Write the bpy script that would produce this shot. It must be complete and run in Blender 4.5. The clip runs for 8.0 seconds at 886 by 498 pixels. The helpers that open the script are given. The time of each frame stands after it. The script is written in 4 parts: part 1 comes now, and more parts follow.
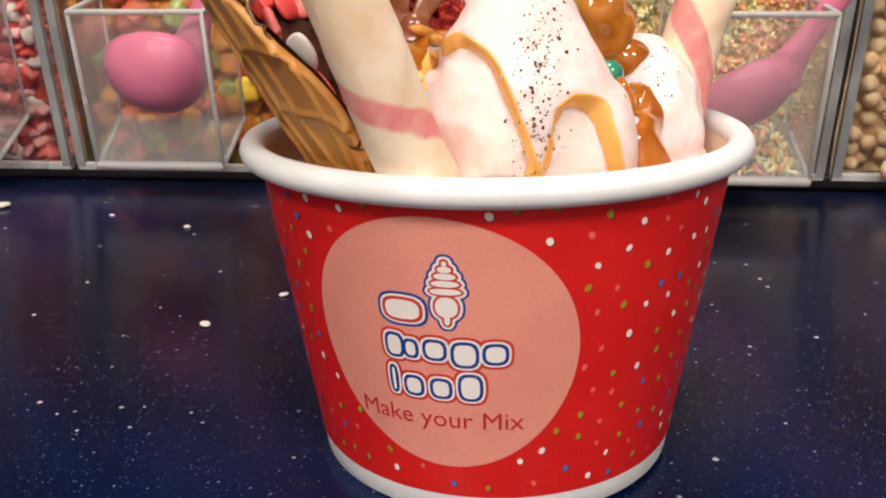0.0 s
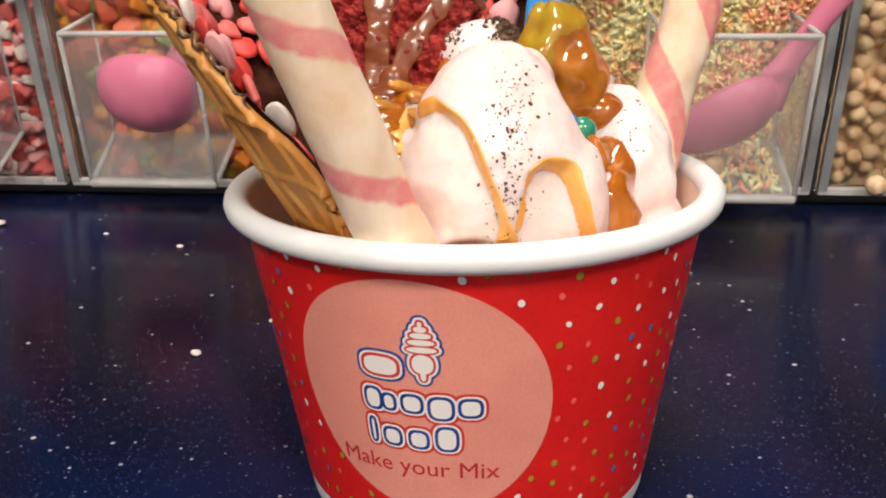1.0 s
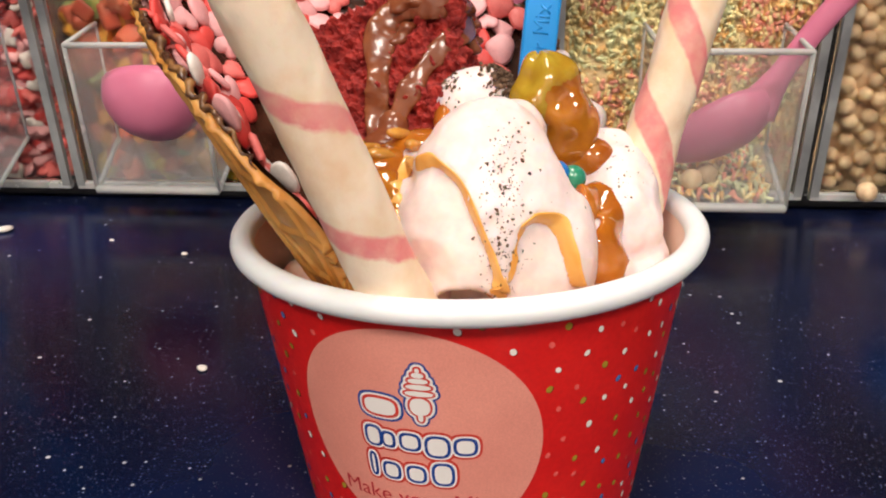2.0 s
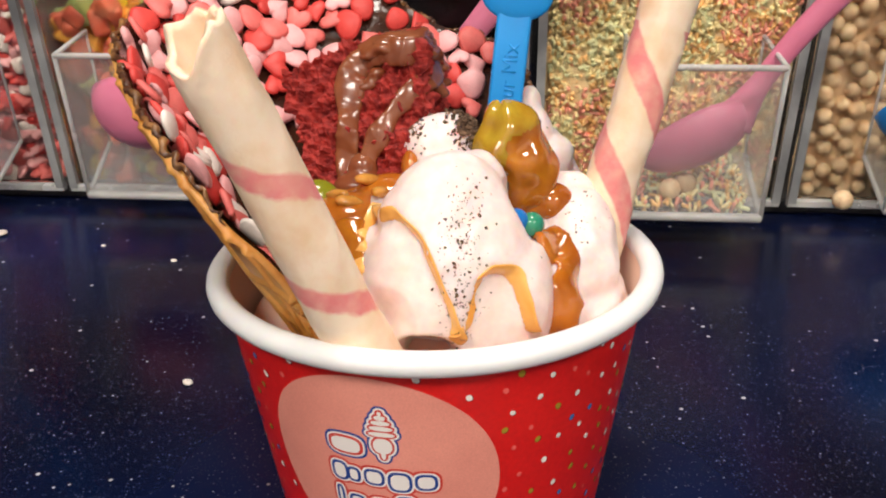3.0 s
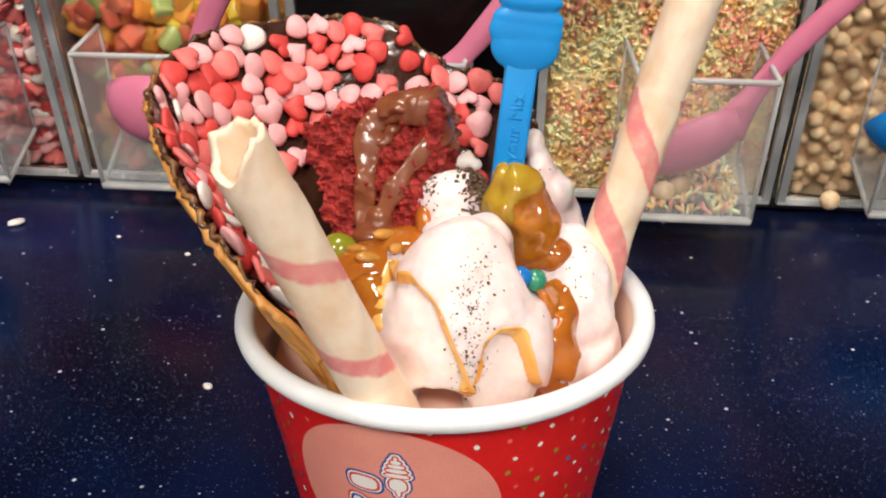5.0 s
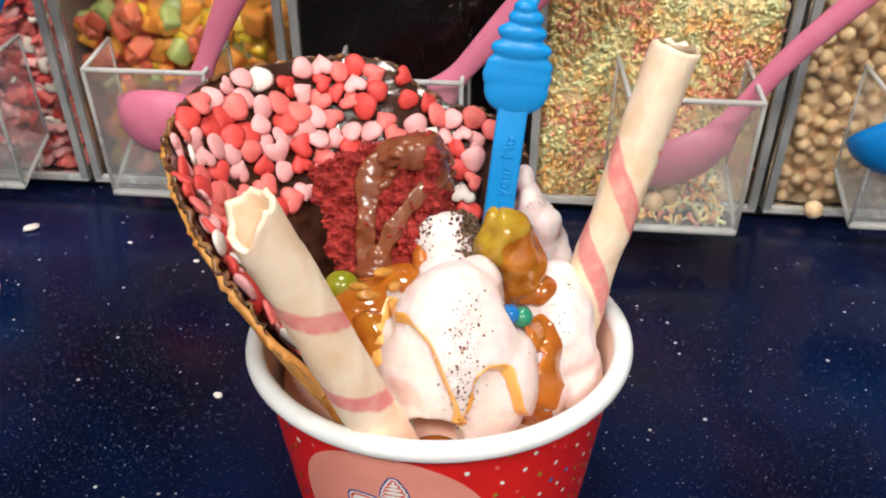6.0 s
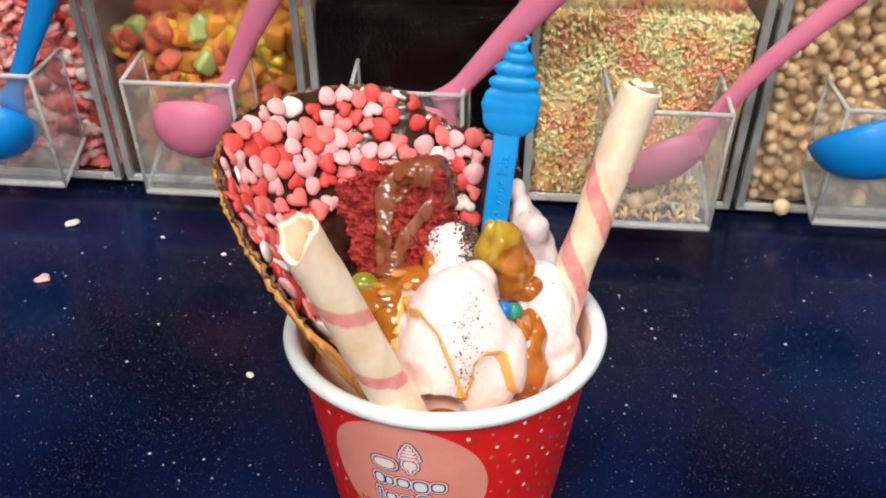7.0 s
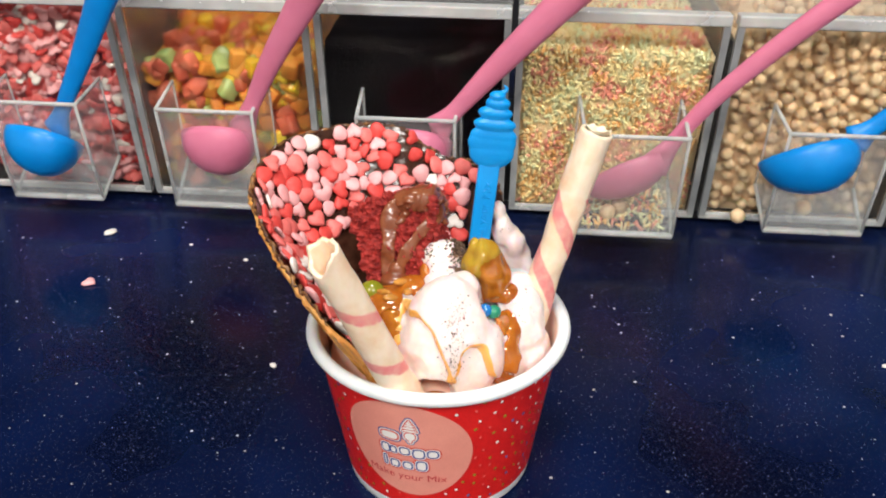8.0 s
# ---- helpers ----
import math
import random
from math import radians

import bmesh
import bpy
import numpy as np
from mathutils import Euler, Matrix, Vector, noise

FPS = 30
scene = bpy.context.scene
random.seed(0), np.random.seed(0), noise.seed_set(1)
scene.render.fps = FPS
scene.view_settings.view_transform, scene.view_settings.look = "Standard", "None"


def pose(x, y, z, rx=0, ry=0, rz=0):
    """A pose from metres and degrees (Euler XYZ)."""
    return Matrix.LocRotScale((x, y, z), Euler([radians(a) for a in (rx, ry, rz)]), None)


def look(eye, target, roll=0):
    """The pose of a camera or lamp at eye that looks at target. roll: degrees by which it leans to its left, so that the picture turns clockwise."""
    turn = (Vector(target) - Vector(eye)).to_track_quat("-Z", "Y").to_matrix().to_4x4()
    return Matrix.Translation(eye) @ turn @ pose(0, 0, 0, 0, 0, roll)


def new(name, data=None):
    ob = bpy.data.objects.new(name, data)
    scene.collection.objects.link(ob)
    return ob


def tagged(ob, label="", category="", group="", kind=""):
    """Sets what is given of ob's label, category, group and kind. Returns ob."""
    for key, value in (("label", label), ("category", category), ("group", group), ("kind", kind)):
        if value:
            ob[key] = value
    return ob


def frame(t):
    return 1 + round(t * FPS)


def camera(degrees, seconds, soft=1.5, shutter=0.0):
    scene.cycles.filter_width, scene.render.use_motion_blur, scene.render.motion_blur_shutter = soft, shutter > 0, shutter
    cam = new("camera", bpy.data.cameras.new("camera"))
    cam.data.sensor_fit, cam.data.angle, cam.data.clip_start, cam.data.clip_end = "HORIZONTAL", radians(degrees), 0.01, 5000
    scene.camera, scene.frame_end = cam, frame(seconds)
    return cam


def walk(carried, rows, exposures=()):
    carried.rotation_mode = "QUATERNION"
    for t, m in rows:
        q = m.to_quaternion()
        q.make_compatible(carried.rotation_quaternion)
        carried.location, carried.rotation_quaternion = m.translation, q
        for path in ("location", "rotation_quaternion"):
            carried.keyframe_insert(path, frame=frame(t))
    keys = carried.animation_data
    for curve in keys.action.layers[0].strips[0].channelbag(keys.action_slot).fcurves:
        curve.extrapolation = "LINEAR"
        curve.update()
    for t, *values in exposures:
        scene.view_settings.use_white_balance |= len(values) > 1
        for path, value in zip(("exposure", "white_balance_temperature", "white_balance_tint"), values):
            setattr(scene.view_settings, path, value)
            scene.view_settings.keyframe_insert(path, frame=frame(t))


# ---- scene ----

# ---------------- camera and walk ----------------
cam = camera(52.3, 8.0, soft=2.0)
ROWS = [
    (0.0, -0.0100, -0.1885, 0.1032, 72.15, 0.21, 0.32),
    (0.5, -0.0080, -0.1889, 0.1111, 71.83, 0.24, 0.34),
    (1.0, -0.0057, -0.1892, 0.1167, 71.34, 0.44, 0.23),
    (1.5, -0.0076, -0.1910, 0.1247, 70.57, 0.46, 0.21),
    (3.0, 0.0031, -0.1959, 0.1496, 68.00, 0.30, 0.39),
    (3.5, 0.0026, -0.1984, 0.1604, 67.13, 0.06, 0.24),
    (4.0, 0.0002, -0.2006, 0.1679, 66.25, -0.17, 0.26),
    (5.5, -0.0008, -0.2013, 0.1903, 62.99, -0.64, 0.43),
    (6.0, 0.0007, -0.2094, 0.2037, 62.22, -0.70, 0.53),
    (6.5, -0.0022, -0.2283, 0.2187, 61.47, -0.72, 0.50),
    (7.0, -0.0013, -0.2469, 0.2328, 60.86, -0.73, 0.47),
    (7.5, -0.0001, -0.2666, 0.2496, 60.53, -0.71, 0.37),
    (8.0, 0.0010, -0.2997, 0.2708, 60.42, -0.60, 0.35),
]
walk(cam, [(t, pose(x, y, z, rx, ry, rz)) for t, x, y, z, rx, ry, rz in ROWS],
     [(0.0, -0.12, 6850, 15), (4.0, -0.19, 6700, 13), (8.0, 0.0, 6250, 9)])

# ---------------- world and lights ----------------
world = bpy.data.worlds.new("shop_air")
scene.world = world
world.use_nodes = True
world.node_tree.nodes["Background"].inputs[0].default_value = (1.0, 0.93, 0.86, 1)
world.node_tree.nodes["Background"].inputs[1].default_value = 0.25


def area(name, eye, target, sx, sy, watts, colour):
    d = bpy.data.lights.new(name, "AREA")
    d.shape, d.size, d.size_y, d.energy, d.color = "RECTANGLE", sx, sy, watts, colour
    o = new(name, d)
    o.matrix_world = look(eye, target)
    return o


# Assumed lamps, out of view, placed to light the cup's front and the bins.
LAMPS = [(-0.75, -1.5, 0.55, 41.0), (0.65, -1.6, 0.55, 41.0), (-0.05, 0.0, 0.40, 15.0)]
for lx, ly, size, watts in LAMPS:
    area("unseen_ceiling_lamp", (lx, ly, 1.66), (lx, ly, 0), size, size, watts, (1.0, 0.945, 0.865))


# ---------------- materials ----------------
def srgb(h):
    c = [int(h[i:i + 2], 16) / 255 for i in (0, 2, 4)]
    return tuple(x / 12.92 if x <= 0.04045 else ((x + 0.055) / 1.055) ** 2.4 for x in c) + (1,)


def node_mat(name):
    m = bpy.data.materials.new(name)
    m.use_nodes = True
    t = m.node_tree
    return m, t, t.nodes["Principled BSDF"], t.nodes, t.links


def mat(name, c1, c2=None, scale=300.0, rough=0.5, bump=0.0, bump_scale=None, metal=0.0, sss=0.0, sss_scale=0.004,
        coat=0.0, spread=(0.35, 0.65), each=0.0, fine=None, rough_var=0.1, trans=0.0, ior=1.45, detail=4.0):
    """Two colours mixed by noise, a finer grain on top, a change from piece to piece, bump and gloss."""
    m, t, b, n, l = node_mat(name)
    c2 = c2 or c1
    co = n.new("ShaderNodeTexCoord")
    nz = n.new("ShaderNodeTexNoise")
    nz.inputs["Scale"].default_value, nz.inputs["Detail"].default_value = scale, detail
    l.new(co.outputs["Object"], nz.inputs["Vector"])
    ramp = n.new("ShaderNodeMapRange")
    ramp.inputs["From Min"].default_value, ramp.inputs["From Max"].default_value = spread
    l.new(nz.outputs["Fac"], ramp.inputs["Value"])
    mix = n.new("ShaderNodeMix")
    mix.data_type = "RGBA"
    mix.inputs["A"].default_value, mix.inputs["B"].default_value = c1, c2
    l.new(ramp.outputs["Result"], mix.inputs["Factor"])
    out = mix.outputs["Result"]
    g = n.new("ShaderNodeTexNoise")
    g.inputs["Scale"].default_value = fine or scale * 7
    l.new(co.outputs["Object"], g.inputs["Vector"])
    if each or fine:
        hsv = n.new("ShaderNodeHueSaturation")
        val = n.new("ShaderNodeMapRange")
        val.inputs["To Min"].default_value, val.inputs["To Max"].default_value = 0.86, 1.12
        l.new(g.outputs["Fac"], val.inputs["Value"])
        if each:
            oi = n.new("ShaderNodeObjectInfo")
            ge = n.new("ShaderNodeNewGeometry")
            ad = n.new("ShaderNodeMath")
            ad.operation = "ADD"
            l.new(oi.outputs["Random"], ad.inputs[0])
            l.new(ge.outputs["Random Per Island"], ad.inputs[1])
            fr = n.new("ShaderNodeMath")
            fr.operation = "FRACT"
            l.new(ad.outputs[0], fr.inputs[0])
            ev = n.new("ShaderNodeMapRange")
            ev.inputs["To Min"].default_value, ev.inputs["To Max"].default_value = 1 - each, 1 + each
            l.new(fr.outputs[0], ev.inputs["Value"])
            mu = n.new("ShaderNodeMath")
            mu.operation = "MULTIPLY"
            l.new(val.outputs["Result"], mu.inputs[0])
            l.new(ev.outputs["Result"], mu.inputs[1])
            l.new(mu.outputs[0], hsv.inputs["Value"])
        else:
            l.new(val.outputs["Result"], hsv.inputs["Value"])
        l.new(out, hsv.inputs["Color"])
        out = hsv.outputs["Color"]
    l.new(out, b.inputs["Base Color"])
    rr = n.new("ShaderNodeMapRange")
    rr.inputs["To Min"].default_value, rr.inputs["To Max"].default_value = max(0.02, rough - rough_var), min(1, rough + rough_var)
    l.new(nz.outputs["Fac"], rr.inputs["Value"])
    l.new(rr.outputs["Result"], b.inputs["Roughness"])
    b.inputs["Metallic"].default_value = metal
    b.inputs["IOR"].default_value = ior
    if sss:
        b.inputs["Subsurface Weight"].default_value = sss
        b.inputs["Subsurface Radius"].default_value = (1.0, 0.55, 0.35)
        b.inputs["Subsurface Scale"].default_value = sss_scale
    if coat:
        b.inputs["Coat Weight"].default_value, b.inputs["Coat Roughness"].default_value = coat, 0.06
    if trans:
        b.inputs["Transmission Weight"].default_value = trans
    if bump:
        bz = n.new("ShaderNodeTexNoise")
        bz.inputs["Scale"].default_value, bz.inputs["Detail"].default_value = bump_scale or scale * 3, 5
        l.new(co.outputs["Object"], bz.inputs["Vector"])
        bp = n.new("ShaderNodeBump")
        bp.inputs["Strength"].default_value, bp.inputs["Distance"].default_value = bump, 0.0006
        l.new(bz.outputs["Fac"], bp.inputs["Height"])
        l.new(bp.outputs["Normal"], b.inputs["Normal"])
    return m


def acrylic(name, tint, gloss=0.05, cover=0.0, cover_colour=(0.9, 0.9, 0.9, 1)):
    """Clear sheet: straight-through light, a Fresnel gloss, and a little haze of handling."""
    m, t, b, n, l = node_mat(name)
    tr = n.new("ShaderNodeBsdfTransparent")
    tr.inputs[0].default_value = tint
    gl = n.new("ShaderNodeBsdfGlossy")
    gl.inputs["Roughness"].default_value = gloss
    lw = n.new("ShaderNodeLayerWeight")
    lw.inputs["Blend"].default_value = 0.12
    fr = n.new("ShaderNodeMapRange")
    fr.inputs["To Min"].default_value, fr.inputs["To Max"].default_value = 0.008, 0.5
    l.new(lw.outputs["Facing"], fr.inputs["Value"])
    mx = n.new("ShaderNodeMixShader")
    l.new(fr.outputs[0], mx.inputs[0])
    l.new(tr.outputs[0], mx.inputs[1])
    l.new(gl.outputs[0], mx.inputs[2])
    df = n.new("ShaderNodeBsdfDiffuse")
    df.inputs[0].default_value = cover_colour
    nz = n.new("ShaderNodeTexNoise")
    nz.inputs["Scale"].default_value = 60
    mr = n.new("ShaderNodeMapRange")
    mr.inputs["To Min"].default_value, mr.inputs["To Max"].default_value = cover * 0.4, cover * 1.6
    l.new(nz.outputs["Fac"], mr.inputs["Value"])
    m2 = n.new("ShaderNodeMixShader")
    l.new(mr.outputs["Result"], m2.inputs[0])
    l.new(mx.outputs[0], m2.inputs[1])
    l.new(df.outputs[0], m2.inputs[2])
    l.new(m2.outputs[0], n["Material Output"].inputs[0])
    return m


def worn_sheet(name, rough):
    """Clear sheet clouded by fine scratches, so that what lies behind it is softened."""
    m, t, b, n, l = node_mat(name)
    # Grey tint dims what lies behind, in place of the sheet's missing shadow.
    b.inputs["Base Color"].default_value = (0.66, 0.65, 0.63, 1)
    b.inputs["Transmission Weight"].default_value = 1.0
    b.inputs["IOR"].default_value = 1.35
    nz = n.new("ShaderNodeTexNoise")
    nz.inputs["Scale"].default_value = 25
    mr = n.new("ShaderNodeMapRange")
    mr.inputs["To Min"].default_value, mr.inputs["To Max"].default_value = rough * 0.6, rough * 1.4
    l.new(nz.outputs["Fac"], mr.inputs["Value"])
    l.new(mr.outputs["Result"], b.inputs["Roughness"])
    return m


def quartz(name):
    """Dark navy engineered stone with pale flecks of two sizes and soft blue clouds."""
    m, t, b, n, l = node_mat(name)
    co = n.new("ShaderNodeTexCoord")
    cl = n.new("ShaderNodeTexNoise")
    cl.inputs["Scale"].default_value, cl.inputs["Detail"].default_value = 6, 3
    slab = n.new("ShaderNodeMapping")
    slab.inputs["Location"].default_value = (3.7, 0.4, 0)
    l.new(co.outputs["Object"], slab.inputs["Vector"])
    l.new(slab.outputs["Vector"], cl.inputs["Vector"])
    mr = n.new("ShaderNodeMapRange")
    mr.inputs["From Min"].default_value, mr.inputs["From Max"].default_value = 0.36, 0.68
    l.new(cl.outputs["Fac"], mr.inputs["Value"])
    mix = n.new("ShaderNodeMix")
    mix.data_type = "RGBA"
    mix.inputs["A"].default_value, mix.inputs["B"].default_value = (0.0010, 0.0022, 0.013, 1), (0.0030, 0.0110, 0.062, 1)
    l.new(mr.outputs["Result"], mix.inputs["Factor"])
    out = mix.outputs["Result"]
    # The two finest grains are lightened to carry some rough ceiling sheen too.
    for scale, radius, density, colour in ((1500, 0.34, 0.32, (0.020, 0.027, 0.060, 1)), (900, 0.27, 0.26, (0.055, 0.070, 0.130, 1)), (430, 0.16, 0.22, (0.16, 0.19, 0.28, 1)),
                                           (250, 0.13, 0.09, (0.42, 0.45, 0.52, 1)), (190, 0.16, 0.05, (0.55, 0.56, 0.6, 1)), (85, 0.085, 0.10, (0.6, 0.6, 0.6, 1))):
        vo = n.new("ShaderNodeTexVoronoi")
        vo.inputs["Scale"].default_value = scale
        l.new(co.outputs["Object"], vo.inputs["Vector"])
        near = n.new("ShaderNodeMapRange")
        near.inputs["From Min"].default_value, near.inputs["From Max"].default_value = radius, radius * 0.55
        l.new(vo.outputs["Distance"], near.inputs["Value"])
        sep = n.new("ShaderNodeSeparateColor")
        l.new(vo.outputs["Color"], sep.inputs[0])
        lt = n.new("ShaderNodeMath")
        lt.operation = "LESS_THAN"
        lt.inputs[1].default_value = density
        l.new(sep.outputs[0], lt.inputs[0])
        mu = n.new("ShaderNodeMath")
        mu.operation = "MULTIPLY"
        l.new(near.outputs["Result"], mu.inputs[0])
        l.new(lt.outputs[0], mu.inputs[1])
        mx = n.new("ShaderNodeMix")
        mx.data_type = "RGBA"
        mx.inputs["B"].default_value = colour
        l.new(mu.outputs[0], mx.inputs["Factor"])
        l.new(out, mx.inputs["A"])
        out = mx.outputs["Result"]
    l.new(out, b.inputs["Base Color"])
    b.inputs["Roughness"].default_value = 0.2
    b.inputs["Specular IOR Level"].default_value = 0.21
    return m


def banded(name, pitch, width, shift, slant, upto):
    """Pale baked wafer with a pink band that winds round the local z axis."""
    m, t, b, n, l = node_mat(name)
    co = n.new("ShaderNodeTexCoord")
    sx = n.new("ShaderNodeSeparateXYZ")
    l.new(co.outputs["Object"], sx.inputs[0])
    at = n.new("ShaderNodeMath")
    at.operation = "ARCTAN2"
    l.new(sx.outputs["X"], at.inputs[0])
    l.new(sx.outputs["Y"], at.inputs[1])
    nz = n.new("ShaderNodeTexNoise")
    nz.inputs["Scale"].default_value, nz.inputs["Detail"].default_value = 260, 4
    l.new(co.outputs["Object"], nz.inputs["Vector"])

    def math(op, a, bb):
        k = n.new("ShaderNodeMath")
        k.operation = op
        for i, q in enumerate((a, bb)):
            if isinstance(q, (int, float)):
                k.inputs[i].default_value = q
            else:
                l.new(q, k.inputs[i])
        return k.outputs[0]
    z = math("DIVIDE", sx.outputs["Z"], pitch)
    a = math("MULTIPLY", at.outputs[0], slant / (2 * math_pi))
    w = math("MULTIPLY", math("SUBTRACT", nz.outputs["Fac"], 0.5), 0.10)
    s = math("FRACT", math("ADD", math("ADD", math("ADD", z, a), w), shift), 0)
    d = math("ABSOLUTE", math("SUBTRACT", s, 0.5), 0)
    mr = n.new("ShaderNodeMapRange")
    mr.inputs["From Min"].default_value, mr.inputs["From Max"].default_value = width / 2 + 0.02, width / 2 - 0.02
    l.new(d, mr.inputs["Value"])
    base = n.new("ShaderNodeMix")
    base.data_type = "RGBA"
    base.inputs["A"].default_value, base.inputs["B"].default_value = srgb("FEE8D0"), srgb("F4D2AE")
    n2 = n.new("ShaderNodeTexNoise")
    n2.inputs["Scale"].default_value, n2.inputs["Detail"].default_value = 120, 6
    l.new(co.outputs["Object"], n2.inputs["Vector"])
    m2 = n.new("ShaderNodeMapRange")
    m2.inputs["From Min"].default_value, m2.inputs["From Max"].default_value = 0.42, 0.68
    l.new(n2.outputs["Fac"], m2.inputs["Value"])
    l.new(m2.outputs["Result"], base.inputs["Factor"])
    pink = n.new("ShaderNodeMix")
    pink.data_type = "RGBA"
    pink.inputs["B"].default_value = srgb("EE8C8C")
    fade = math("MULTIPLY", math("MULTIPLY", mr.outputs["Result"], math("LESS_THAN", sx.outputs["Z"], upto)), math("ADD", 0.35, nz.outputs["Fac"]))
    l.new(fade, pink.inputs["Factor"])
    l.new(base.outputs["Result"], pink.inputs["A"])
    l.new(pink.outputs["Result"], b.inputs["Base Color"])
    b.inputs["Roughness"].default_value = 0.62
    b.inputs["Subsurface Weight"].default_value, b.inputs["Subsurface Scale"].default_value = 0.15, 0.002
    n3 = n.new("ShaderNodeTexNoise")
    n3.inputs["Scale"].default_value, n3.inputs["Detail"].default_value = 1300, 5
    l.new(co.outputs["Object"], n3.inputs["Vector"])
    bp = n.new("ShaderNodeBump")
    bp.inputs["Strength"].default_value, bp.inputs["Distance"].default_value = 0.24, 0.0005
    l.new(n3.outputs["Fac"], bp.inputs["Height"])
    l.new(bp.outputs["Normal"], b.inputs["Normal"])
    return m


math_pi = math.pi
M_QUARTZ = quartz("navy_quartz")
M_WALL = mat("painted_wall", (0.55, 0.52, 0.5, 1), (0.5, 0.47, 0.46, 1), 6, 0.7, 0.2, 200)
M_CEIL = mat("ceiling_paint", (0.75, 0.74, 0.72, 1), (0.7, 0.69, 0.68, 1), 6, 0.8)
M_FLOOR = mat("floor_tile", (0.3, 0.28, 0.26, 1), (0.24, 0.22, 0.21, 1), 8, 0.4)
M_SUGAR = mat("pale_sugar", srgb("FAE8BE"), srgb("F6D49C"), 120, 0.7, 0.6, 500)
# Near black only to keep the worktop's reflections dark.
M_DARKWALL = mat("reflection_dark_wall", (0.014, 0.014, 0.018, 1), (0.011, 0.011, 0.014, 1), 6, 0.6, 0.2, 200)
# Peach here is the red wall's colour bleed, put into the lining.
M_LINING = mat("bleed_tinted_lining", srgb("F8DCCC"), srgb("F4D2C0"), 70, 0.45, 0.05, 900, sss=0.2, sss_scale=0.003)
M_BLACK = mat("black_laminate", (0.008, 0.008, 0.01, 1), (0.012, 0.012, 0.015, 1), 40, 0.4, fine=600)
M_PAPER = mat("white_card", srgb("F2F6F8"), srgb("EAEFF1"), 80, 0.42, 0.05, 900, sss=0.15, sss_scale=0.002)
M_RED = mat("red_print", srgb("E62823"), srgb("DC211E"), 60, 0.32, 0.03, 1500, fine=900)
M_LABEL = mat("salmon_print", srgb("F2A08F"), srgb("E99686"), 50, 0.35, 0.05, 1800, fine=2500)
M_DOTS = [mat("dot_white", srgb("F2EDE6"), None, 90, 0.4), mat("dot_green", srgb("A8902E"), None, 90, 0.4),
          mat("dot_blue", srgb("3E74B8"), None, 90, 0.4), mat("dot_pink", srgb("F0665F"), None, 90, 0.4)]
M_INK_B = mat("blue_ink", srgb("14479C"), srgb("103F90"), 90, 0.4)
M_INK_R = mat("red_ink", srgb("DC4436"), srgb("D23C30"), 90, 0.4)
M_INK_W = mat("white_ink", srgb("F4F0EC"), None, 90, 0.4)
M_INK_T = mat("slogan_ink", srgb("CE3A42"), srgb("C4343C"), 90, 0.4)
M_CREAM = mat("frozen_yogurt", srgb("FBE9E7"), srgb("F8DFDC"), 45, 0.36, 0.25, 260, sss=0.5, sss_scale=0.006, fine=400)
# Yogurt below the hem: its own pink, with some shading in the tone.
M_CREAM_P = mat("lower_yogurt_tone", srgb("FDEDE9"), srgb("FCE6E1"), 45, 0.36, 0.2, 260, sss=0.5, sss_scale=0.006, fine=400)
M_PEACH = mat("melting_yogurt", srgb("F0BFA8"), srgb("F5CDBD"), 60, 0.3, 0.1, 350, sss=0.4, sss_scale=0.005)
M_CARAMEL = mat("caramel_sauce", srgb("BE701E"), srgb("9E5416"), 120, 0.1, 0.05, 120, sss=0.35, sss_scale=0.002, coat=0.8, rough_var=0.04)
M_HONEY = mat("thin_caramel", srgb("FFCB78"), srgb("FAB456"), 160, 0.2, 0.05, 300, coat=0.3)
M_PEANUT = mat("glazed_peanut", srgb("D29A48"), srgb("B47A30"), 300, 0.2, 0.2, 500, sss=0.3, sss_scale=0.002, coat=0.6)
M_CARAMEL_L = mat("light_caramel_glaze", srgb("C27A1A"), srgb("9C5410"), 150, 0.08, 0.1, 160, sss=0.4, sss_scale=0.002, coat=0.9, rough_var=0.03)
M_CHOCSAUCE = mat("milk_chocolate_sauce", srgb("8A5032"), srgb("743C24"), 150, 0.24, 0.03, 140, sss=0.25, sss_scale=0.002, coat=0.4, rough_var=0.05)
M_NUT = mat("glazed_walnut", srgb("B89A30"), srgb("96640F"), 110, 0.14, 0.3, 300, sss=0.3, sss_scale=0.002, coat=0.8, fine=500)
M_CHOC = mat("dark_chocolate", srgb("4A2E22"), srgb("301A12"), 200, 0.2, 0.6, 350, coat=0.4)
M_CAKE = mat("red_velvet_crumb", srgb("B43A33"), srgb("7A1C1B"), 420, 0.78, 1.0, 1100, sss=0.2, sss_scale=0.002, fine=1800)
M_CRUMB = mat("cookie_crumb", (0.075, 0.045, 0.03, 1), (0.17, 0.10, 0.06, 1), 900, 0.8, each=0.4)
M_H = [mat("heart_red", srgb("E2504A"), srgb("D64440"), 250, 0.48, 0.1, 600, each=0.12), mat("heart_pink", srgb("F7BABB"), srgb("F2ACAE"), 250, 0.5, 0.1, 600, each=0.1),
       mat("heart_white", srgb("F4EEE8"), srgb("ECE2D8"), 250, 0.4, 0.1, 600, each=0.06), mat("heart_coral", srgb("EE7E78"), srgb("E66E6A"), 250, 0.48, 0.1, 600, each=0.1)]
M_WAFFLE = mat("baked_waffle", srgb("E4AA62"), srgb("C88238"), 60, 0.42, 0.12, 350, fine=900, sss=0.3, sss_scale=0.002, coat=0.15)
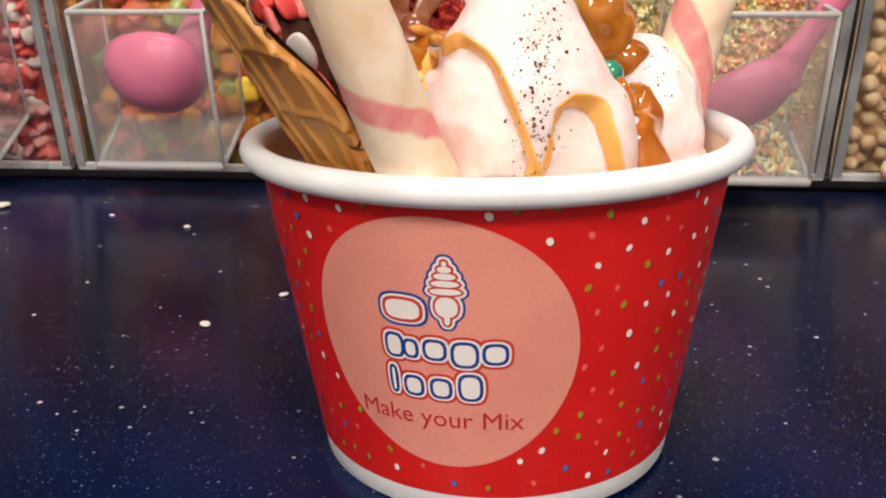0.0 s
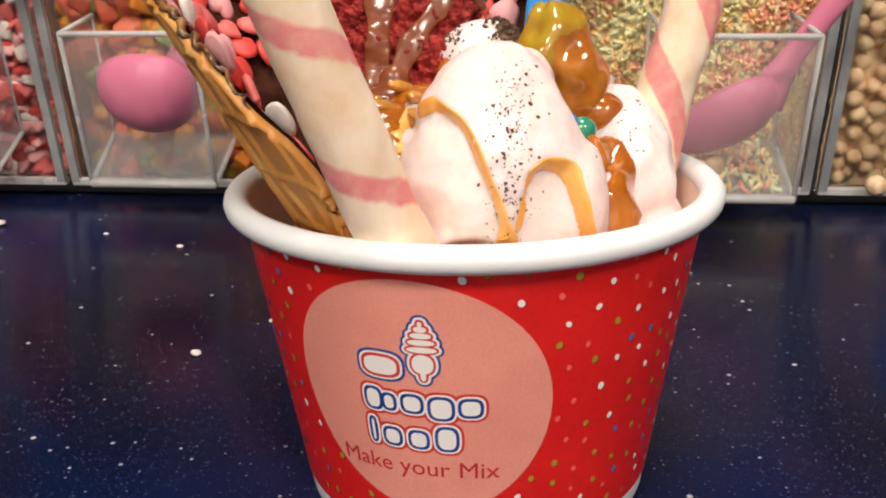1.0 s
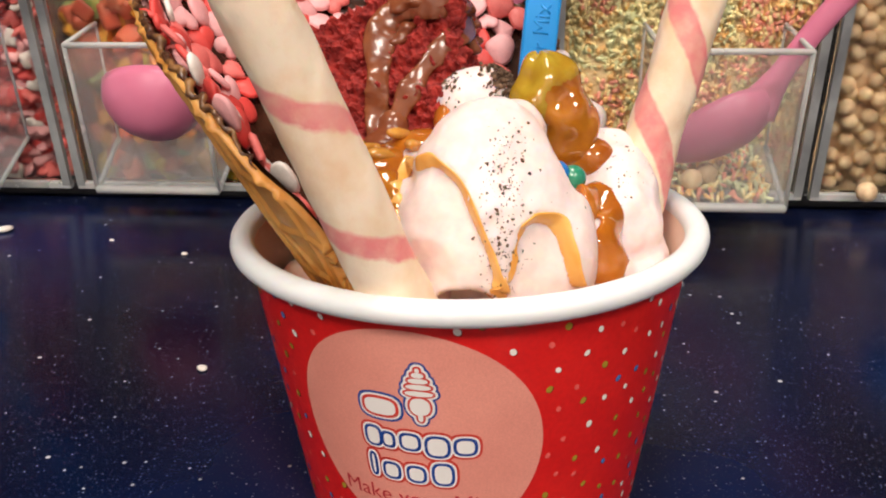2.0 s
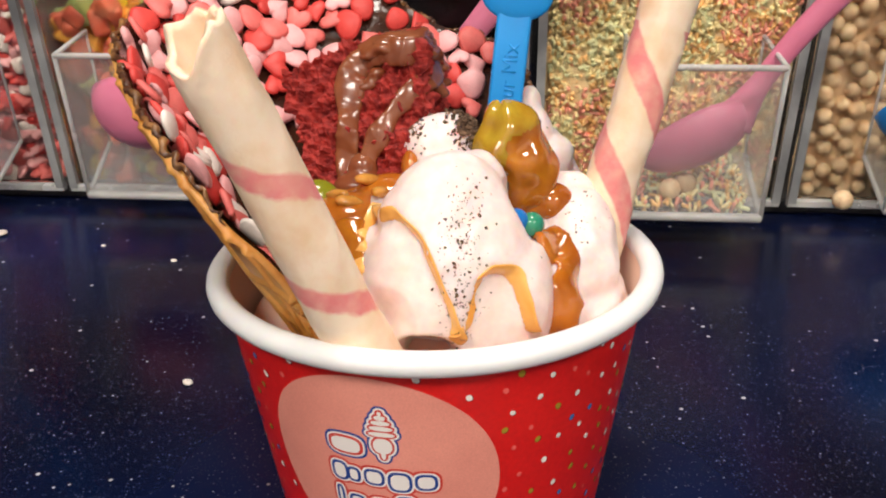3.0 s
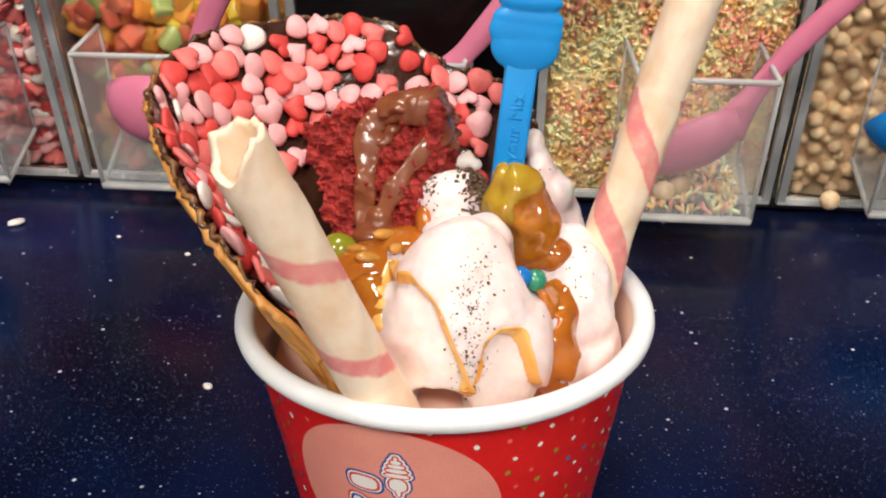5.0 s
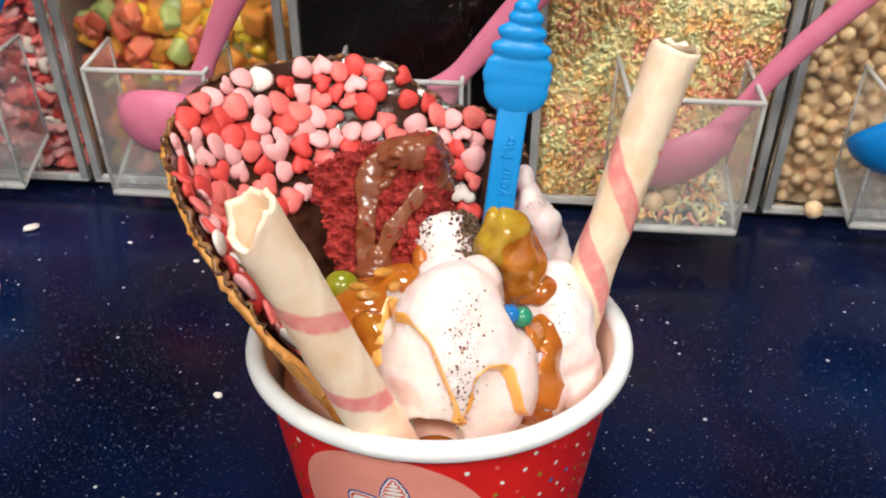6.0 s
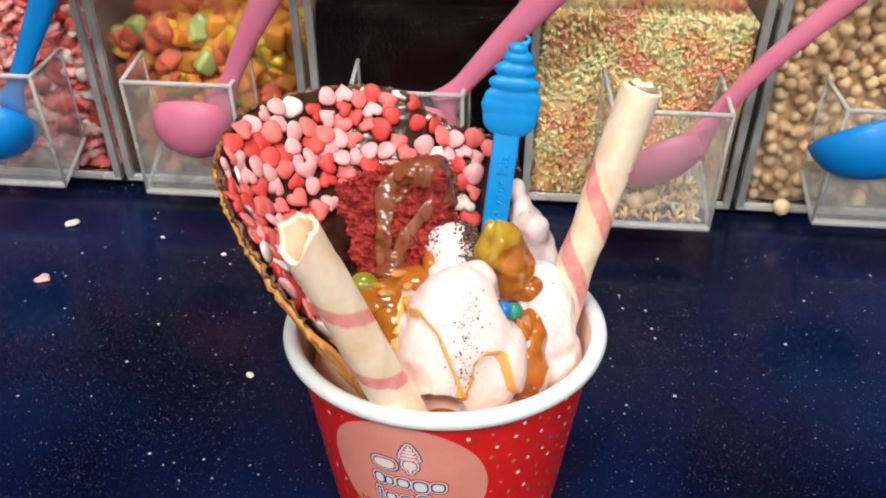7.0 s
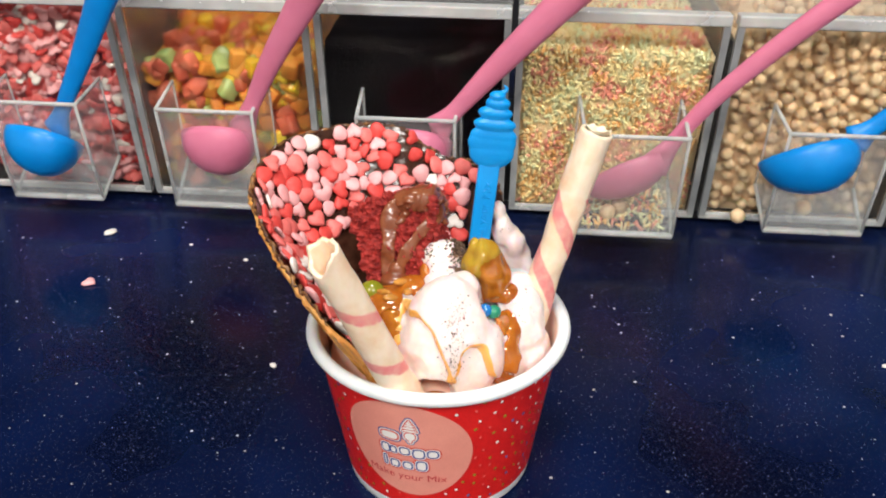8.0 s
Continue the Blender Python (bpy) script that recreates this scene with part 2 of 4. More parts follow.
M_BLUEP = mat("blue_plastic", srgb("169CEC"), srgb("1292E2"), 60, 0.34, 0.04, 700, sss=0.1)
M_PINKP = mat("pink_plastic", srgb("DE809E"), srgb("D47694"), 40, 0.36, 0.05, 500, sss=0.1)
M_DBLUEP = mat("royal_blue_plastic", srgb("108CE2"), srgb("0E82D6"), 40, 0.36, 0.05, 500, sss=0.1)
M_SHEET = acrylic("clear_acrylic", (0.97, 0.98, 0.98, 1), 0.06, 0.085)
M_FRONT = worn_sheet("scratched_front_acrylic", 0.14)
M_EDGE = mat("polished_acrylic_edge", srgb("ECECEA"), srgb("D6D8D8"), 60, 0.25, sss=0.2, trans=0.4, ior=1.3)
M_GREY = mat("grey_dividing_edge", srgb("ACAFAF"), srgb("8A8E8F"), 50, 0.3)
M_BALL = mat("cereal_ball", srgb("F4D8B0"), srgb("E0BC92"), 220, 0.6, 0.5, 500, each=0.18, sss=0.15)
M_GEL_O = mat("orange_jelly", srgb("E8902E"), srgb("F2A848"), 60, 0.5, each=0.2, sss=0.5)
M_GEL_R = mat("heart_reflection_red", srgb("D2624A"), srgb("DE7E5C"), 60, 0.5, each=0.2, sss=0.5)
M_GEL_G = mat("green_jelly", srgb("A8BC70"), srgb("C0CC8C"), 60, 0.2, each=0.2, sss=0.5)
M_GEL_Y = mat("yellow_jelly", srgb("F4C22C"), srgb("F8D24C"), 60, 0.2, each=0.2, sss=0.5)
M_SPR = [mat("sprinkle_pink", srgb("FFAE98"), None, 90, 0.5, each=0.1), mat("sprinkle_yellow", srgb("FFEEB4"), None, 90, 0.5, each=0.1),
         mat("sprinkle_green", srgb("E8ECBC"), None, 90, 0.5, each=0.1), mat("sprinkle_orange", srgb("FFCC86"), None, 90, 0.5, each=0.1)]
M_COCOA = mat("dark_granules", (0.0015, 0.0012, 0.0015, 1), (0.006, 0.003, 0.003, 1), 300, 0.85, 0.8, 500, ior=1.12)
M_GREENBALL = mat("teal_candy_shell", srgb("1C8070"), srgb("2A8C6C"), 200, 0.15, coat=0.5)
M_BLUEBALL = mat("blue_candy_shell", srgb("1676C8"), None, 200, 0.15, coat=0.5)
M_LIMEBALL = mat("olive_candy_shell", srgb("80821A"), srgb("92942A"), 200, 0.2, coat=0.5)
M_WAFER_L = banded("striped_wafer_a", 0.026, 0.2, 0.962, -1.0, 0.066)
M_WAFER_R = banded("striped_wafer_b", 0.023, 0.36, 0.522, -2.0, 0.060)

from mathutils.bvhtree import BVHTree


# ---------------- builders ----------------
def thing(name, label, category, m=None, group="", kind=""):
    o = new(name)
    o.matrix_world = m or Matrix()
    o.empty_display_size = 0.01
    return tagged(o, label, category, group, kind)


def finish(bm, name, material, smooth=True):
    me = bpy.data.meshes.new(name)
    bmesh.ops.recalc_face_normals(bm, faces=bm.faces)
    bm.to_mesh(me)
    bm.free()
    for mt in (material if isinstance(material, (list, tuple)) else [material]):
        me.materials.append(mt)
    for p in me.polygons:
        p.use_smooth = smooth
    return me


def part(name, bm, material, parent, label="", smooth=True, m=None):
    o = new(name, finish(bm, name, material, smooth))
    o.parent = parent
    if m is not None:
        o.matrix_local = m
    return tagged(o, label)


def solo(name, bm, material, label, category, m=None, group="", kind="", smooth=True):
    o = new(name, finish(bm, name, material, smooth))
    if m is not None:
        o.matrix_world = m
    return tagged(o, label, category, group, kind)


def box(bm, lo, hi, bevel=0.0, m=None):
    r = bmesh.ops.create_cube(bm, size=1.0)
    lo, hi = Vector(lo), Vector(hi)
    t = Matrix.Translation((lo + hi) / 2) @ Matrix.Diagonal((*(hi - lo), 1))
    bmesh.ops.transform(bm, matrix=(m or Matrix()) @ t, verts=r["verts"])
    if bevel:
        es = list({e for v in r["verts"] for e in v.link_edges})
        bmesh.ops.bevel(bm, geom=es, offset=bevel, segments=2, affect="EDGES", profile=0.5)
    return bm


def prism(bm, corners, thick):
    """A plate: corners in order round it, thickened along its normal."""
    c = [Vector(p) for p in corners]
    nrm = (c[1] - c[0]).cross(c[2] - c[0]).normalized() * thick / 2
    a = [bm.verts.new(p + nrm) for p in c]
    b = [bm.verts.new(p - nrm) for p in c]
    k = len(c)
    bm.faces.new(a)
    bm.faces.new(b[::-1])
    for i in range(k):
        bm.faces.new((a[i], b[i], b[(i + 1) % k], a[(i + 1) % k]))
    return bm


def lathe(bm, profile, n=96, close=False):
    rings = [[bm.verts.new((r * math.sin(2 * math_pi * i / n), -r * math.cos(2 * math_pi * i / n), z)) for i in range(n)] for r, z in profile]
    m = len(rings)
    for j in range(m if close else m - 1):
        a, b = rings[j], rings[(j + 1) % m]
        for i in range(n):
            bm.faces.new((a[i], a[(i + 1) % n], b[(i + 1) % n], b[i]))
    return rings


def spline(points, per=8):
    """Catmull-Rom through the points."""
    p = [Vector(q) for q in points]
    p = [2 * p[0] - p[1]] + p + [2 * p[-1] - p[-2]]
    out = []
    for i in range(1, len(p) - 2):
        for k in range(per):
            t = k / per
            out.append(0.5 * (2 * p[i] + (p[i + 1] - p[i - 1]) * t + (2 * p[i - 1] - 5 * p[i] + 4 * p[i + 1] - p[i + 2]) * t * t
                              + (3 * p[i] - p[i - 1] - 3 * p[i + 1] + p[i + 2]) * t ** 3))
    return out + [p[-2]]


def tube(bm, path, radius, n=10, flat=1.0, up=None):
    """A round-ended bead along the path; radius is a number or a function of 0..1."""
    rad = radius if callable(radius) else (lambda s: radius)
    k = len(path)
    rings = []
    side = None
    for i, p in enumerate(path):
        d = (path[min(i + 1, k - 1)] - path[max(i - 1, 0)]).normalized()
        ref = up[i] if up else (side if side else Vector((0.3, 0.2, 1)))
        x = d.cross(ref)
        x = x.normalized() if x.length > 1e-6 else d.orthogonal().normalized()
        y = x.cross(d).normalized()
        side = y
        r = rad(i / (k - 1))
        rings.append([bm.verts.new(p + x * r * math.cos(a) + y * r * flat * math.sin(a)) for a in [2 * math_pi * j / n for j in range(n)]])
    for a, b in zip(rings, rings[1:]):
        for j in range(n):
            bm.faces.new((a[j], a[(j + 1) % n], b[(j + 1) % n], b[j]))
    for ring, e, o in ((rings[0], path[0], path[1]), (rings[-1], path[-1], path[-2])):
        tip = bm.verts.new(Vector(e) + (Vector(e) - Vector(o)).normalized() * rad(0 if ring is rings[0] else 1) * 0.5)
        for j in range(n):
            bm.faces.new((ring[j], ring[(j + 1) % n], tip))
    return bm


def ball(bm, c, r, sub=2, m=None):
    q = bmesh.ops.create_icosphere(bm, subdivisions=sub, radius=1.0)
    s = r if hasattr(r, "__len__") else (r, r, r)
    bmesh.ops.transform(bm, matrix=Matrix.Translation(c) @ (m or Matrix()) @ Matrix.Diagonal((*s, 1)), verts=q["verts"])
    return q["verts"]


def rough_up(verts, amount, scale, seed=0.0):
    for v in verts:
        v.co += v.normal * amount * noise.noise(v.co * scale + Vector((seed, 0, 0)))


def melt(bm, voxel, smooth):
    """Fuses overlapping lumps into one smooth skin."""
    me = bpy.data.meshes.new("lumps")
    bm.to_mesh(me)
    bm.free()
    o = new("lumps", me)
    r = o.modifiers.new("fuse", "REMESH")
    r.mode, r.voxel_size = "VOXEL", voxel
    s = o.modifiers.new("soften", "SMOOTH")
    s.factor, s.iterations = 0.5, smooth
    dg = bpy.context.evaluated_depsgraph_get()
    out = bpy.data.meshes.new_from_object(o.evaluated_get(dg))
    bpy.data.objects.remove(o)
    bpy.data.meshes.remove(me)
    res = bmesh.new()
    res.from_mesh(out)
    bpy.data.meshes.remove(out)
    res.normal_update()
    return res


def tree_of(bm):
    return BVHTree.FromBMesh(bm)


def from_front(tree, x, z, lift=0.0):
    hit, nrm, _, _ = tree.ray_cast(Vector((x, -0.3, z)), Vector((0, 1, 0)))
    return (hit + nrm * lift, nrm) if hit else (None, None)


def from_above(tree, x, y, lift=0.0):
    hit, nrm, _, _ = tree.ray_cast(Vector((x, y, 0.4)), Vector((0, 0, -1)))
    return (hit + nrm * lift, nrm) if hit else (None, None)


def axis_frame(base, top):
    """A pose with z from base to top and -y turned to the front."""
    z = (Vector(top) - Vector(base)).normalized()
    y = Vector((0, 1, 0))
    y = (y - z * y.dot(z)).normalized()
    x = y.cross(z)
    return Matrix.Translation(base) @ Matrix((x, y, z)).transposed().to_4x4()


def text_mesh(words, size):
    cu = bpy.data.curves.new("words", "FONT")
    cu.body, cu.size, cu.resolution_u = words, size, 3
    o = new("words", cu)
    dg = bpy.context.evaluated_depsgraph_get()
    me = bpy.data.meshes.new_from_object(o.evaluated_get(dg))
    bpy.data.objects.remove(o)
    bm = bmesh.new()
    bm.from_mesh(me)
    bpy.data.meshes.remove(me)
    return bm


rng = random.Random(7)

# ---------------- room ----------------
bm = bmesh.new()
box(bm, (-2.2, -2.4, -0.92), (2.2, 1.9, -0.9))
solo("floor", bm, M_FLOOR, "plain tiled shop floor", "floor", kind="structure", smooth=False)
bm = bmesh.new()
box(bm, (-2.2, -2.4, 1.7), (2.2, 1.9, 1.75))
solo("ceiling", bm, M_CEIL, "plain white shop ceiling", "ceiling", kind="structure", smooth=False)
# The north wall is unseen: added close and dark to dim worktop reflections.
for nm, lo, hi in (("wall_north", (-2.2, 0.66, -0.9), (2.2, 0.76, 1.7)), ("wall_south", (-2.2, -2.4, -0.9), (2.2, -2.3, 1.7)),
                   ("wall_west", (-2.3, -2.4, -0.9), (-2.2, 1.9, 1.7)), ("wall_east", (2.2, -2.4, -0.9), (2.3, 1.9, 1.7))):
    bm = bmesh.new()
    box(bm, lo, hi)
    solo(nm, bm, M_DARKWALL if nm == "wall_north" else M_WALL, "plain unseen shop wall", "wall", kind="structure", smooth=False)
counter = thing("counter", "dark navy speckled quartz serving counter", "counter", kind="structure")
bm = bmesh.new()
box(bm, (-1.4, -0.42, -0.03), (1.4, 0.62, 0.0), 0.003)
part("worktop", bm, M_QUARTZ, counter, "polished navy quartz with pale flecks", smooth=False)
bm = bmesh.new()
box(bm, (-1.36, -0.38, -0.9), (1.36, 0.58, -0.03))
part("cabinet_body", bm, M_BLACK, counter, "black laminate front", smooth=False)
# Fixtures added around the assumed lamps.
for lx, ly, size, watts in LAMPS:
    f = thing("unseen_ceiling_light", "assumed unseen square ceiling light with white frame", "ceiling light", pose(lx, ly, 1.7), group="ceiling lights")
    bm = bmesh.new()
    for sx, sy, wx, wy in ((0, 1, size * .54, .012), (0, -1, size * .54, .012), (1, 0, .012, size * .5), (-1, 0, .012, size * .5)):
        box(bm, (sx * size * .52 - wx, sy * size * .52 - wy, -0.03), (sx * size * .52 + wx, sy * size * .52 + wy, 0.0))
    part("frame", bm, M_CEIL, f, smooth=False)

# ---------------- paper cup ----------------
CUP_H, R0, SLOPE = 0.0697, 0.0386, 0.152


def cup_at(s, z, off=0.0):
    """A place on the cup's wall: s metres round it from the front, z up."""
    a = s / 0.0435
    r = R0 + SLOPE * z + off
    return Vector((r * math.sin(a), -r * math.cos(a), z))


cup = thing("paper_cup", "red paper dessert cup with confetti print on a dark counter", "cup", pose(0.0006, 0, 0.0006, 0, -1.0, -0.6))
bm = bmesh.new()
lathe(bm, [(0.0, 0.005), (R0 - 0.002, 0.004), (R0 - 0.0012, 0.0), (R0 - 0.0001, 0.0), (R0 + 0.0001, 0.0003), (R0 + SLOPE * 0.004, 0.004), (R0 + SLOPE * 0.066, 0.066), (R0 + SLOPE * 0.068, 0.068), (R0 + SLOPE * 0.068 - 0.0007, 0.068), (R0 - 0.0008, 0.008), (0.0, 0.008)])
part("body", bm, M_PAPER, cup, "white card wall and foot")
bm = bmesh.new()
lathe(bm, [(R0 + SLOPE * z - 0.0011, z) for z in (0.012, 0.03, 0.05, 0.0672)], 96)
part("lining", bm, M_LINING, cup, "inner wall tinted with the red wall's bleed")
bm = bmesh.new()
lathe(bm, [(R0 + SLOPE * z + 0.00018, z) for z in (0.0048, 0.02, 0.04, 0.055, 0.0665)], 128)
part("printed_sleeve", bm, M_RED, cup, "glossy red print")
bm = bmesh.new()
tc = 0.0525 - 0.0026
lathe(bm, [(tc + 0.0026 * math.cos(a), CUP_H - 0.0026 + 0.0026 * math.sin(a)) for a in [2 * math_pi * k / 14 for k in range(14)]], 128, True)
part("rolled_rim", bm, M_PAPER, cup, "rolled white card rim")

LS, LZ, LR = -0.0114, 0.038, 0.0251


def label_radius(a):
    return LR - 0.0008 * math.sin(a) - 0.0003 * math.cos(2 * a) - 0.0004 * math.sin(2 * a)


def decal(bm, f, off, rings=6, n=72):
    """A patch on the cup: f(angle) gives its outline's (s, z) about a centre."""
    (cs, cz), g = f
    c = bm.verts.new(cup_at(cs, cz, off))
    prev = None
    for k in range(1, rings + 1):
        ring = []
        for i in range(n):
            a = 2 * math_pi * i / n
            ds, dz = g(a)
            ring.append(bm.verts.new(cup_at(cs + ds * k / rings, cz + dz * k / rings, off)))
        for i in range(n):
            if prev:
                bm.faces.new((prev[i], prev[(i + 1) % n], ring[(i + 1) % n], ring[i]))
            else:
                bm.faces.new((c, ring[i], ring[(i + 1) % n]))
        prev = ring
    return bm


bm = bmesh.new()
decal(bm, ((LS, LZ), lambda a: (label_radius(a) * math.cos(a), label_radius(a) * math.sin(a))), 0.00026, 10)
label = part("round_label", bm, M_LABEL, cup, "salmon pink round print")


def blob(cs, cz, hs, hz, grow, power=3.0, turn=0.0):
    def g(a):
        c, s = math.cos(a), math.sin(a)
        k = (abs(c) ** power + abs(s) ** power) ** (-1 / power)
        x, y = (hs + grow) * k * c, (hz + grow) * k * s
        return (x * math.cos(turn) - y * math.sin(turn), x * math.sin(turn) + y * math.cos(turn))
    return ((cs, cz), g)


# the maker's mark as plain shapes in its colours, the outlines laid over one another
MARKS = [(-17.1, 44.8, 3.7, 2.5, 0), (-19.4, 37.3, 1.9, 2.6, 1), (-16.3, 37.0, 1.5, 2.0, 1), (-11.9, 37.2, 2.2, 2.2, 1), (-6.6, 36.6, 2.5, 2.7, 1), (-1.3, 36.9, 2.3, 2.2, 1),
         (-20.3, 30.0, 0.9, 3.0, 1), (-16.4, 29.2, 2.0, 2.2, 1), (-11.2, 29.2, 2.1, 2.2, 1), (-5.8, 29.8, 2.3, 2.9, 1)]
INKS = {"outer_red": M_INK_R, "outer_blue": M_INK_B, "white": M_INK_W, "inner_blue": M_INK_B, "inner_red": M_INK_R, "centre": M_INK_W}


def mark(key, shape, lift):
    part("mark_" + key, decal(bmesh.new(), shape, lift, 2, 28), INKS[key], label)


for ms, mz, hs, hz, kind in MARKS:
    ms, mz, hs, hz = ms / 1000, mz / 1000, hs / 1000, hz / 1000
    for key, grow, lift in (("outer_red" if kind else "outer_blue", 0.0009, 0.00032), ("white", 0.0004, 0.00038), ("inner_blue" if kind else "inner_red", 0.0, 0.00044), ("centre", -0.0006, 0.0005)):
        mark(key, blob(ms, mz, hs, hz, grow), lift)
for zc, hs, hz in ((46.0, 2.1, 2.2), (49.0, 2.8, 0.8), (50.5, 2.5, 0.8), (51.9, 2.0, 0.8), (53.2, 1.3, 0.8), (54.3, 0.6, 0.7), (43.6, 0.7, 1.3)):
    for key, grow, lift in (("outer_blue", 0.00105, 0.00032), ("white", 0.00065, 0.00038), ("inner_red", 0.0002, 0.00044), ("centre", -0.0002, 0.0005)):
        mark(key, blob(-0.0093, zc / 1000, hs / 1000, hz / 1000, grow, 2.3), lift + (0.00001 * zc / 50))

bm = text_mesh("Make your Mix", 0.0052)
xs = [v.co.x for v in bm.verts]
k = 0.0325 / (max(xs) - min(xs))
for v in bm.verts:
    v.co = cup_at(-0.0285 + (v.co.x - min(xs)) * k, 0.0209 + v.co.y * 1.0, 0.0004)
part("slogan", bm, M_INK_T, label, "thin red lettering")

dots = []
tries = 0
while len(dots) < 470 and tries < 30000:
    tries += 1
    s, z = rng.uniform(-0.1365, 0.1365), rng.uniform(0.007, 0.0655)
    a = math.atan2(z - LZ, s - LS)
    if math.hypot(s - LS, z - LZ) < label_radius(a) + 0.001:
        continue
    if all((s - q[0]) ** 2 + (z - q[1]) ** 2 > 0.0040 ** 2 for q in dots):
        dots.append((s, z))
bms = [bmesh.new() for _ in M_DOTS]
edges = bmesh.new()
for s, z in dots:
    c = rng.choices(range(4), (4, 4, 3, 3))[0]
    h = rng.uniform(0.00054, 0.00068) * (0.85 if c == 3 else 1.0)
    lean = rng.uniform(-0.6, 0.6)
    decal(bms[c], blob(s, z, h, h * 1.25, 0, 2.0, lean), 0.00032, 1, 10)
    # dark offset copy: the embossed dots' shadow, painted on
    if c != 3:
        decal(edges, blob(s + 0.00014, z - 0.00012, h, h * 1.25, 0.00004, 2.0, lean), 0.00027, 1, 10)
for c, nm in enumerate(("white_confetti", "green_confetti", "blue_confetti", "pink_confetti")):
    tagged(part(nm, bms[c], M_DOTS[c], cup), kind="stuff")

tagged(part("confetti_shade", edges, mat("dot_shade_red", srgb("7A1A1C"), None, 90, 0.4), cup, "shadow rims painted beside the confetti dots"), kind="stuff")

# ---------------- frozen yogurt ----------------
yogurt = thing("frozen_yogurt", "pale pink soft frozen yogurt heaped in the cup", "frozen yogurt")
SWIRLS = {"main_swirl": (((.0025, -.0215, .0655), (.0192, .0188, .0338)), ((.0150, -.0185, .0680), (.0098, .0180, .0166)), ((-.0085, -.0195, .0660), (.0120, .0175, .0205)), ((-.0090, -.0100, .0780), (.0095, .0100, .0100)), ((.0085, -.0140, .0830), (.0088, .0100, .0138)),
                         ((.0014, .0035, .0930), (.0088, .0072, .0082)), ((.0020, -.0040, .0840), (.0100, .0110, .0105)), ((-.0130, -.0110, .0720), (.0125, .0135, .0135)),
                         ((-.0140, -.030, .060), (.0085, .0085, .009)), ((-.002, .012, .068), (.033, .026, .015)), ((.003, .003, .05), (.040, .034, .012))),
          "side_swirl": (((.0315, -.003, .070), (.0105, .0150, .016)), ((.0335, -.004, .060), (.0105, .0140, .012)), ((.0305, .004, .078), (.0085, .009, .0095)), ((.0345, .002, .0765), (.0050, .006, .0060)), ((.0250, -.0150, .0620), (.0078, .0120, .0150))),
          "back_swirl": (((.0288, .045, .073), (.0070, .007, .017)), ((.0262, .042, .0870), (.0050, .006, .0085)), ((.0245, .043, .0945), (.0034, .004, .0060)), ((.0332, .043, .069), (.0066, .007, .012)), ((.0312, .040, .0810), (.0043, .005, .0060)), ((.0370, .040, .066), (.0045, .006, .009)))}


HEM = ((-.0230, .0720), (-.0165, .0800), (-.0128, .0855), (-.0100, .0885), (-.0075, .0897), (-.0028, .0868), (.0003, .0800), (.0030, .0738), (.0046, .0668), (.0056, .0668),
       (.0068, .0716), (.0082, .0782), (.0115, .0802), (.0155, .0787), (.0176, .0738), (.0194, .0668), (.0240, .0585))


def mantle(x):
    """The height at which the upper layer of the swirl ends, in two hanging arcs."""
    for (a, za), (c, zc) in zip(HEM, HEM[1:]):
        if a <= x <= c:
            return za + (zc - za) * (x - a) / (c - a)
    return 0.06


def fold(v):
    """Soft hollows and the crease that the nozzle leaves."""
    d = (v.co - Vector((-.0020, -.0400, .0585))).length
    w = min(1.0, max(0.0, (1 - d / 0.0095) * 1.6))
    v.co.y += 0.016 * w * w * (3 - 2 * w)
    d = (v.co - Vector((-.0105, -.036, .0690))).length
    v.co.y += 0.0040 * max(0.0, 1 - d / 0.0075)
    d = max(0.0, 1 - (v.co - Vector((.0170, -.0170, .0850))).length / 0.0085)
    v.co += Vector((-0.0035, 0.004, -0.005)) * d
    if v.co.y < -0.004 and -0.023 < v.co.x < 0.024:
        w = (v.co.z - mantle(v.co.x)) / 0.0022 + 0.4
        w = min(1.0, max(0.0, w))
        v.co += v.normal * (0.0022 * w * w * (3 - 2 * w) - 0.0014)
    v.co += v.normal * (0.0019 * noise.noise(v.co * 62 + Vector((2, 0, 5))) + 0.0003 * noise.noise(v.co * 330))


whole = bmesh.new()
for nm, lumps in SWIRLS.items():
    bm = bmesh.new()
    for c, r in lumps:
        ball(bm, c, r, 3)
    bm = melt(bm, 0.0008, 9)
    for v in bm.verts:
        fold(v)
        if nm != "main_swirl":
            v.co += v.normal * 0.0007 * noise.noise(v.co * 190)
    bm.normal_update()
    hem = [nm == "main_swirl" and f.calc_center_median().y < -0.002 and f.calc_center_median().z < mantle(f.calc_center_median().x) - 0.0004 for f in bm.faces]
    o = part(nm, bm, (M_CREAM, M_CREAM_P), yogurt)
    o.data.polygons.foreach_set("material_index", [int(k) for k in hem])
    whole.from_mesh(o.data)
whole.normal_update()
CREAM = tree_of(whole)
bm = bmesh.new()
rings = lathe(bm, [(0.0, 0.058), (0.02, 0.058), (0.035, 0.0565), (0.0438, 0.055)], 64)
for v in bm.verts:
    v.co.z += 0.0015 * noise.noise(v.co * 90)
solo("melted_yogurt", bm, M_PEACH, "peach coloured melted yogurt at the cup's inside", "frozen yogurt")


